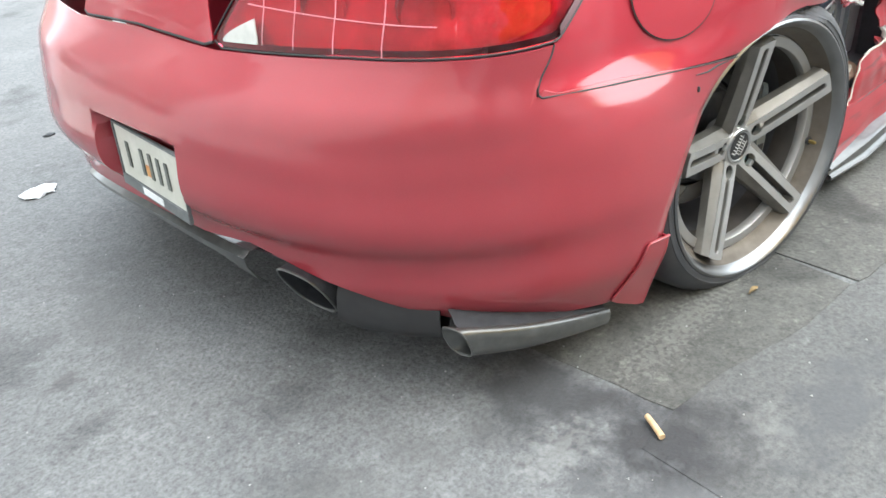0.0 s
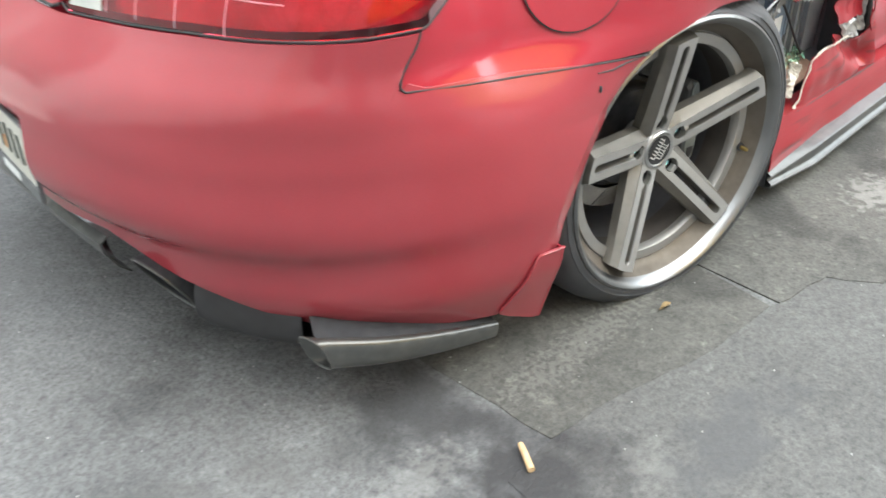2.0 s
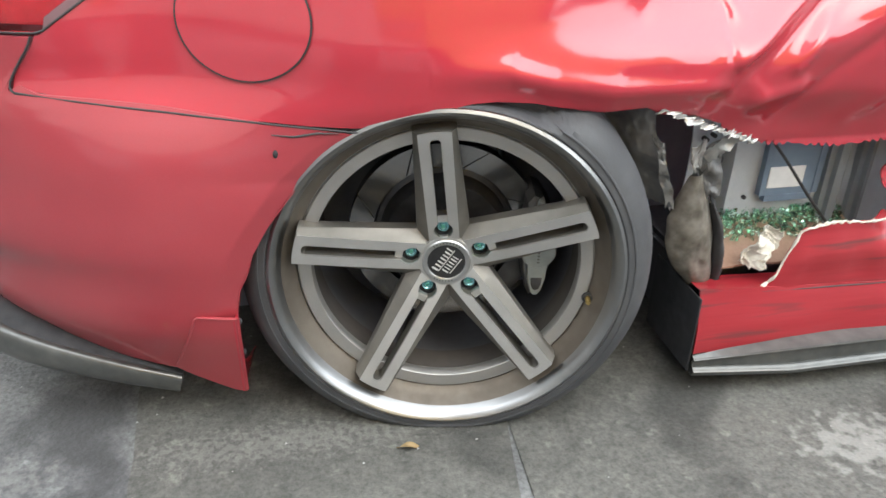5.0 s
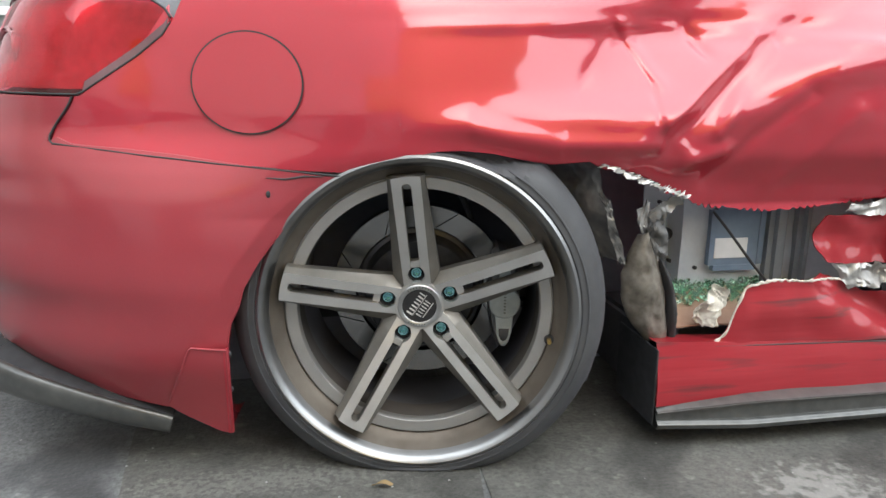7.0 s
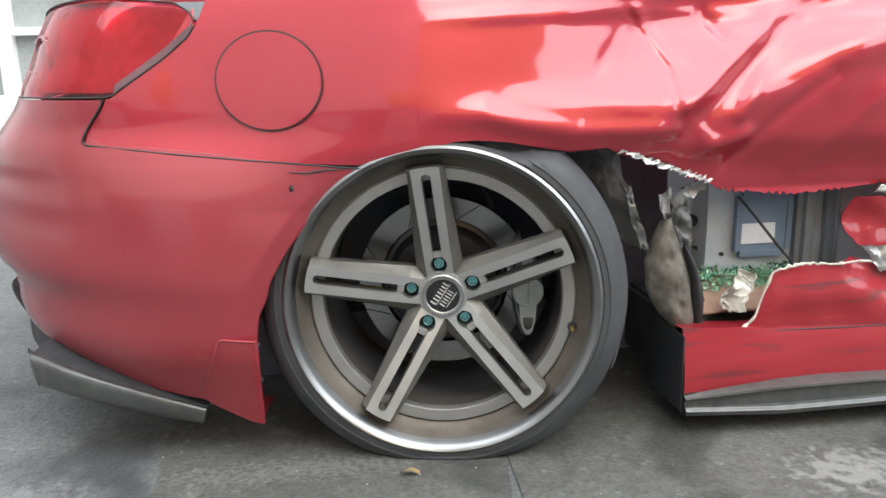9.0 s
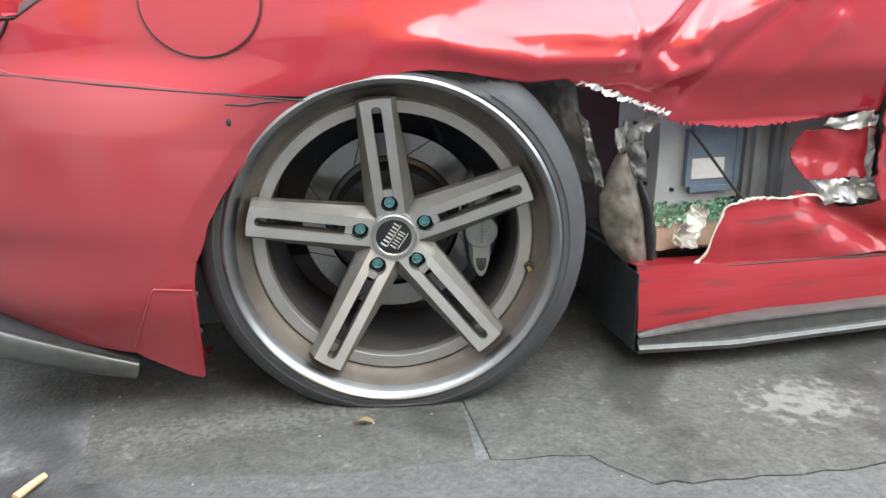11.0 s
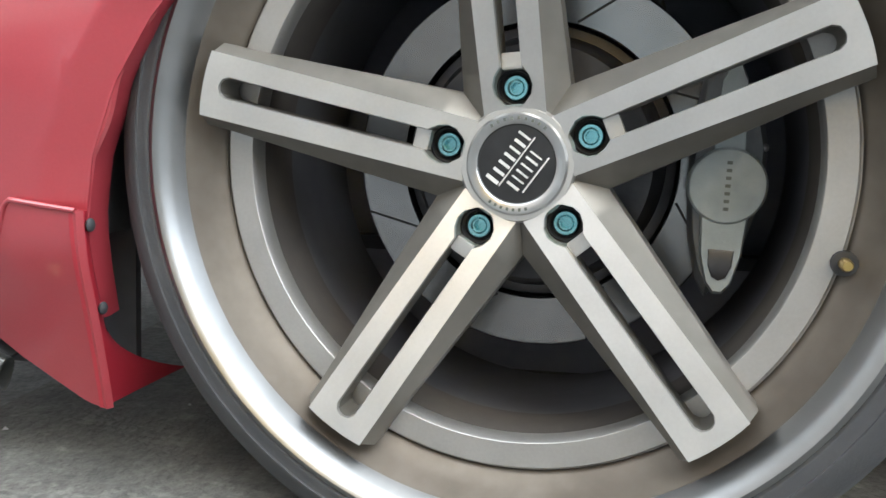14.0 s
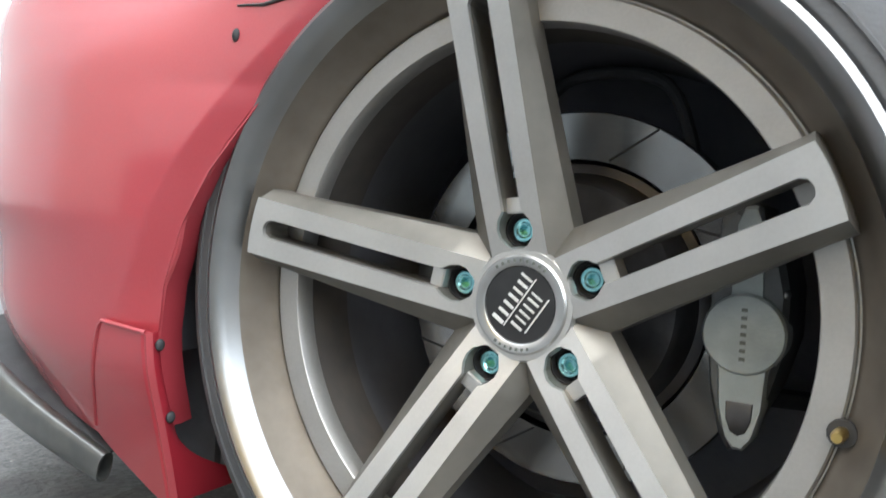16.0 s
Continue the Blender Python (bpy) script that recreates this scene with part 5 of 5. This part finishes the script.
part("torn_liner_metal", crumple([(0.418, 0.035, 0.420), (0.470, 0.03, 0.440), (0.480, 0.03, 0.350), (0.432, 0.03, 0.335)], 20, 20, 0.013, 30, 6, jag=0.10), LINER, car, "dark crushed bracket behind the strip")
part("torn_liner_metal", crumple([(0.404, 0.012, 0.445), (0.426, 0.012, 0.462), (0.432, 0.018, 0.405), (0.418, 0.018, 0.398)], 10, 16, 0.010, 36, 5, jag=0.12), FOIL, car, "bright torn bracket")
part("torn_liner_metal", crumple([(0.420, 0.014, 0.436), (0.484, 0.018, 0.468), (0.496, 0.018, 0.452), (0.436, 0.014, 0.416)], 18, 6, 0.008, 40, 7, jag=0.12), STEEL, car, "bent grey bracket arm")
part("torn_liner_metal", crumple([(0.292, -0.055, 0.534), (0.462, -0.052, 0.471), (0.470, -0.050, 0.478), (0.305, -0.053, 0.537)], 60, 5, 0.004, 60, 2, jag=0.5), FOIL, car, "bare bright torn edge")
bm = bmesh.new()
tube(bm, [(0.428, 0.045, 0.405), (0.452, 0.035, 0.436), (0.500, 0.025, 0.466)], 0.006, 10)
part("bracket_rod", bm, CHROME, car, "bent metal rod")
# lower remains of the quarter panel
gap_x = spline([0.14, 0.163, 0.307, 0.447, 0.524, 0.694, 0.86], [1.075, 1.067, 1.004, 0.964, 0.960, 0.943, 0.93])
low_pts = [(0.557, 0.190), (0.575, 0.200), (0.590, 0.225), (0.600, 0.257), (0.612, 0.287), (0.640, 0.302), (0.664, 0.307), (0.745, 0.304), (0.809, 0.305), (0.85, 0.288), (0.89, 0.272), (0.964, 0.285), (0.99, 0.30)]
lowf = spline([p[0] for p in low_pts], [p[1] for p in low_pts])
grid = []
for u in span(0, 1, 96):
    x = 0.557 + 0.443 * u
    top = lowf(x) + 0.004 * noise.noise(Vector((x * 70, 0, 2)))
    bot = 0.188 - 0.028 * (x - 0.557)
    row = []
    for t in span(0, 1, 24):
        z = bot + (top - bot) * t
        x = 0.557 + u * (0.443 + 0.052 * (1 - t))
        y = -0.030 + 0.006 * t + 0.030 * fold(x, z, 0.80, 0.300, 0.985, 0.205, 0.030) - 0.008 * fold(x, z, 0.63, 0.25, 0.80, 0.255, 0.035) + 0.006 * noise.noise(Vector((x * 14, z * 14, 5)))
        row.append(Vector((x, y, z)))
    grid.append(row)
bm = bmesh.new()
rag = [Vector((x, -0.026 + 0.004 * noise.noise(Vector((x * 90, 1, 0))), lowf(x) + 0.003 * noise.noise(Vector((x * 120, 4, 0))))) for x in span(0.560, 0.815, 90)]
tube(bm, rag, [0.0016 + 0.0042 * abs(noise.noise(Vector((p.x * 75, 7, 0)))) for p in rag], 7)
part("torn_paint_edge", bm, FOAM, car, "cream ragged edge of the torn panel")
part("torn_lower_panel", sheet(grid, 0.003, lambda p: Vector((0, 1, 0))), RED_WORN, car, "red lower panel torn off along its top")
grid = []
for x in span(0.768, 0.948, 30):
    t0 = (x - 0.768) / 0.18
    top = 0.425 + 0.004 * noise.noise(Vector((x * 50, 0, 7))) - 0.02 * max(0, 0.12 - t0) / 0.12
    bot = 0.330 + 0.005 * noise.noise(Vector((x * 60, 3, 7))) + 0.035 * max(0, 0.2 - t0) / 0.2
    grid.append([Vector((x, -0.004 + 0.009 * math.sin(3 * t) + 0.008 * noise.noise(Vector((x * 22, z_ * 22, 4))), z_)) for t in span(0, 1, 14) for z_ in [bot + (top - bot) * t]])
part("torn_patch", sheet(grid, 0.003, lambda p: Vector((0, 1, 0))), RED_WORN, car, "wrinkled red remnant of the panel")
grid = []
for z in span(0.285, 0.462, 26):
    x0, x1 = 0.938 + 0.006 * noise.noise(Vector((0, z * 60, 3))) + 0.02 * max(0, (0.33 - z) / 0.045), gap_x(z) - 0.007
    grid.append([Vector((x0 + (x1 - x0) * t, -0.030 + 0.010 * t + 0.004 * noise.noise(Vector((t * 3, z * 30, 6))), z)) for t in span(0, 1, 8)])
part("torn_pillar_strip", sheet(grid, 0.003, lambda p: Vector((0, 1, 0))), RED_WORN, car, "narrow red strip left beside the door gap")
bm = bmesh.new()
tube(bm, [Vector((x, -0.033, 0.186 - 0.028 * (x - 0.557) + 0.001 * noise.noise(Vector((x * 20, 0, 0))))) for x in span(0.560, 1.045, 30)], 0.0015, 8)
part("panel_gap_seal", bm, SEAL, car, "dark gap over the skirt")
part("torn_foil", crumple([(0.815, 0.0, 0.328), (0.965, -0.005, 0.330), (0.970, -0.01, 0.284), (0.850, -0.01, 0.280)], 26, 10, 0.016, 34, 13, jag=0.08), FOIL, car, "crumpled bright torn metal")
part("torn_foil", crumple([(0.825, 0.0, 0.432), (0.930, -0.005, 0.424), (0.935, -0.005, 0.456), (0.835, -0.005, 0.446)], 16, 6, 0.012, 36, 14, jag=0.08), FOIL, car, "crumpled bright torn metal")
part("torn_foil", crumple([(0.932, -0.002, 0.33), (0.946, -0.008, 0.33), (0.941, -0.008, 0.45), (0.930, 0.0, 0.45)], 6, 20, 0.010, 40, 15, jag=0.05), FOIL, car, "crumpled bright torn metal")
part("torn_bracket", crumple([(0.560, 0.0, 0.300), (0.594, -0.008, 0.292), (0.572, -0.010, 0.212), (0.528, -0.004, 0.226)], 26, 30, 0.016, 40, 23, 0.003, jag=0.03), FOAM, car, "cream torn bracket plate")
part("torn_lining", crumple([(0.462, 0.03, 0.352), (0.480, 0.045, 0.345), (0.530, 0.04, 0.196), (0.492, 0.005, 0.190)], 12, 28, 0.010, 9, 31, jag=0.02), PLASTIC, car, "torn black inner lining")

# ---- sill and door ----
grid = []
for x in span(0.440, 2.2, 70):
    top = 0.200 - 0.03 * min(1, (x - 0.44) / 0.6)
    row = []
    for t in span(0, 1, 12):
        z = 0.080 + (top - 0.080) * t
        row.append(Vector((x, -0.050 + 0.018 * t * t + 0.003 * noise.noise(Vector((x * 9, z * 12, 2))), z)))
    row.append(Vector((x, 0.02, top - 0.004)))
    grid.append(row)
skirt = part("side_skirt", sheet(grid, 0.003, lambda p: Vector((0, 1, 0))), RED_WORN, car, "scuffed red side skirt")
grid = []
for x in span(0.4405, 2.2, 60):
    t0 = min(1, (x - 0.44) / 0.18)
    top = 0.079 + 0.018 * t0 - 0.012 * max(0, x - 0.7) / 1.5
    out = 0.004 + 0.026 * t0
    zt = top - 0.011
    prof = ((0.05, 0.037), (-0.052 - out, 0.037), (-0.056 - out, 0.040), (-0.058 - out, 0.048), (-0.0545 - out, 0.0515), (-0.048 - out * 0.9, 0.054), (-0.047 - out * 0.85, zt - 0.004), (-0.0525 - out * 0.9, zt - 0.0015), (-0.0535 - out * 0.9, zt + 0.0015), (-0.050 - out * 0.8, zt + 0.0035), (-0.047, top - 0.003), (-0.045, top + 0.003))
    grid.append([Vector((x, y, z)) for y, z in prof])
part("skirt_lip", sheet(grid, 0.003, lambda p: Vector((0, 0.7, 0.7))), CARBON, skirt, "dark carbon-look skirt lip")
bm = bmesh.new()
box(bm, (0.436, -0.046, 0.040), (0.4395, 0.12, 0.190), 0.001)
part("skirt_end", bm, PLASTIC, skirt, "black open end of the skirt")
bm = bmesh.new()
box(bm, (0.46, 0.06, 0.05), (1.58, 0.30, 0.20), 0.01)
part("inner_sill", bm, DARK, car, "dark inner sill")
grid = []
for u in span(0, 1, 60):
    row = []
    for z in span(0.172, 0.86, 60):
        x = gap_x(z) + 0.010 + (2.2 - gap_x(z)) * u ** 1.5
        q = body(X0 - x, z)
        y = q.y - 0.020 * bell(x, z, 1.0, 0.45, 0.10, 0.05) + 0.02 * bell(x, z, 1.08, 0.36, 0.1, 0.05) + 0.010 * bell(x, z, 1.0, 0.60, 0.1, 0.06)
        y += 0.045 * bell(x, z, 0.75, 0.52, 0.42, 0.2) * -0.4
        row.append(Vector((x, y, z)))
    grid.append(row)
part("door", sheet(grid, 0.004, lambda p: Vector((0, 1, 0))), RED, car, "dented red door")
bm = bmesh.new()
tube(bm, [(gap_x(z) + 0.004, body(X0 - gap_x(z), z).y + 0.012, z) for z in span(0.17, 0.84, 24)], 0.009, 8)
part("panel_gap_seal", bm, SEAL, car, "dark door gap")
bm = bmesh.new()
box(bm, (0.97, 0.04, 0.19), (1.0, 0.10, 0.82))
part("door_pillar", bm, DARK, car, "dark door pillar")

# ---- things on the ground ----
bm = bmesh.new()
tube(bm, [(-0.553, -0.135, 0.006), (-0.567, -0.158, 0.007), (-0.582, -0.182, 0.006)], [0.0050, 0.0055, 0.0060], 14)
tagged(finish("cigar_stub", bm, BUTT), "tan brown stub lying on dark concrete", "litter")
bm = bmesh.new()
g = [[Vector((-0.095 + 0.029 * u + 0.004 * v, -0.103 - 0.006 * u + (0.0042 * math.sin(math.pi * u) + 0.001) * v, 0.003 + 0.006 * math.sin(3 * u) + 0.002 * v * v)) for v in span(-1, 1, 4)] for u in span(0, 1, 8)]
bm.free()
tagged(finish("dry_leaf", sheet(g, 0.0006, lambda p: Vector((0, 0, -1))), LEAF), "small curled dry leaf on the concrete", "leaf")
for i, (x, y, s) in enumerate(((-0.83, 1.82, 0.05), (-0.60, 2.3, 0.02))):
    bm = bmesh.new()
    bmesh.ops.create_icosphere(bm, subdivisions=3, radius=1.0)
    for v in bm.verts:
        k = 1 + 0.5 * noise.noise(v.co * 2 + Vector((i, 0, 0)))
        v.co = Vector((x + s * v.co.x * k, y + s * 0.7 * v.co.y * k, 0.0 + s * 0.35 * abs(v.co.z) * k))
    tagged(finish("paper_scrap", bm, TRASH if i == 0 else PLASTIC), "crumpled white paper scrap on the yard" if i == 0 else "small dark scrap on the yard", "litter")
bm = bmesh.new()
rnd = random.Random(21)
for k in range(260):
    x, y = rnd.uniform(-1.4, 1.2), rnd.uniform(-0.6, 1.6)
    s = rnd.uniform(0.0012, 0.0035)
    vs = [bm.verts.new((x + s * a, y + s * b, c * s + 0.0005)) for a, b, c in ((1, 0, 0), (-0.5, 0.8, 0), (-0.6, -0.8, 0), (0, 0, 0.9))]
    for f in ((0, 1, 3), (1, 2, 3), (2, 0, 3)):
        bm.faces.new([vs[i] for i in f])
tagged(finish("grit", bm, mat("pale_grit", (0.2, 0.2, 0.2), (0.4, 0.4, 0.39), 90, 0.9)), "scattered pale grit on the concrete", "grit", kind="stuff")

# ---- surroundings ----
def wall(name, lo, hi, m, label, category, parent=None):
    bm = bmesh.new()
    box(bm, lo, hi, 0.01)
    ob = finish(name, bm, m, parent)
    return tagged(ob, label, category, kind="structure" if parent is None else "")


shop = thing("white_building", "white rendered building with large framed windows across the yard", "building", pose(-1.2, 2.9, 0, 0, 0, 0))
bm = bmesh.new()
box(bm, (-1.51, 0, 0), (0.0, 2, 0.53), 0.01)
box(bm, (-1.51, 0.3, 0.53), (0.0, 2, 2.9), 0.01)
box(bm, (-1.51, -0.05, 2.9), (0.0, 2, 3.1), 0.01)
box(bm, (-1.51, -0.06, 0.0), (0.0, 0.0, 0.05), 0.005)
part("wall", bm, WHITEWALL, shop, "white rendered wall")
for k in range(2):
    win = new("window")
    win.parent = shop
    win.matrix_basis = Matrix.Translation((-0.51 - 1.0 * k, 0.0, 0.53))
    wide = 0.5 if k == 0 else 1.0
    bm = bmesh.new()
    for lo, hi in (((0, 0.1, 0), (0.035, 0.25, 2.37)), ((wide - 0.03, 0.1, 0), (wide, 0.25, 2.37)), ((0.035, 0.1, 0), (wide - 0.03, 0.25, 0.04)), ((0.035, 0.1, 2.3), (wide - 0.03, 0.25, 2.37)), ((0.035, 0.12, 0.33), (wide - 0.03, 0.24, 0.37)), ((0.035, 0.12, 1.3), (wide - 0.03, 0.24, 1.34))):
        box(bm, lo, hi, 0.003)
    part("frame", bm, FRAMEPAINT, win, "white window frame")
    for z0, z1 in ((0.03, 0.34), (0.36, 1.31), (1.33, 2.31)):
        bm = bmesh.new()
        box(bm, (0.03, 0.18, z0), (wide - 0.02, 0.19, z1))
        part("pane", bm, PANE, win, "reflecting glass")
# Out of view: the ochre is known from reflections, the other walls shape them.
back = thing("ochre_building", "unseen grey-fronted building across the street, ochre above, added for the reflections", "building", pose(0.0, -6.5, 0, 0, 0, 0))
bm = bmesh.new()
box(bm, (-11.0, -3, 0), (9.0, 0, 2.2), 0.02)
part("lower_wall", bm, SHOP, back, "grey shopfront wall")
bm = bmesh.new()
box(bm, (-0.5, -3, 2.2), (3.7, 0.5, 5.4), 0.02)
part("upper_wall", bm, ORANGEWALL, back, "ochre upper wall")
bm = bmesh.new()
box(bm, (-2.6, -3, 2.6), (-0.5, 0.2, 4.1), 0.02)
part("upper_bay", bm, ORANGEWALL, back, "low ochre bay of the upper wall")
# Added height here blocks the sky from the bumper's reflections.
bm = bmesh.new()
box(bm, (-11.0, -3, 2.2), (-0.5, 0, 12.5), 0.02)
part("upper_wall", bm, mat("dull_brick_render", (0.62, 0.55, 0.50), (0.74, 0.67, 0.60), 1.2, 0.85), back, "unseen tall dull wall added to block sky in the reflections")
for k in range(4):
    bm = bmesh.new()
    box(bm, (-6.4 + 3.7 * k, -0.05, 0.0), (-4.2 + 3.7 * k, 0.03, 1.9), 0.01)
    part("shutter", bm, PANE, back, "dark shopfront")
# Walls out of view, added to block sky and tone the paint's reflections.
wall("unseen_wall", (-7.0, -1.6, 0), (-6.7, 12.0, 15.0), PALEWALL, "unseen plain pale wall added to shape light and reflections", "wall")
for x0, x1, y0, y1, h in ((9.7, 10.0, -9.0, 12.0, 3.0), (-1.2, 10.0, 11.0, 11.3, 3.0)):
    wall("unseen_wall", (x0, y0, 0), (x1, y1, h), CREAM, "unseen plain cream wall added to shape light and reflections", "wall")
wall("unseen_end_wall", (-15.0, -14.0, 0), (-14.7, -1.0, 13.0), CREAM, "unseen plain cream wall added to fill the sky gap in reflections", "wall")
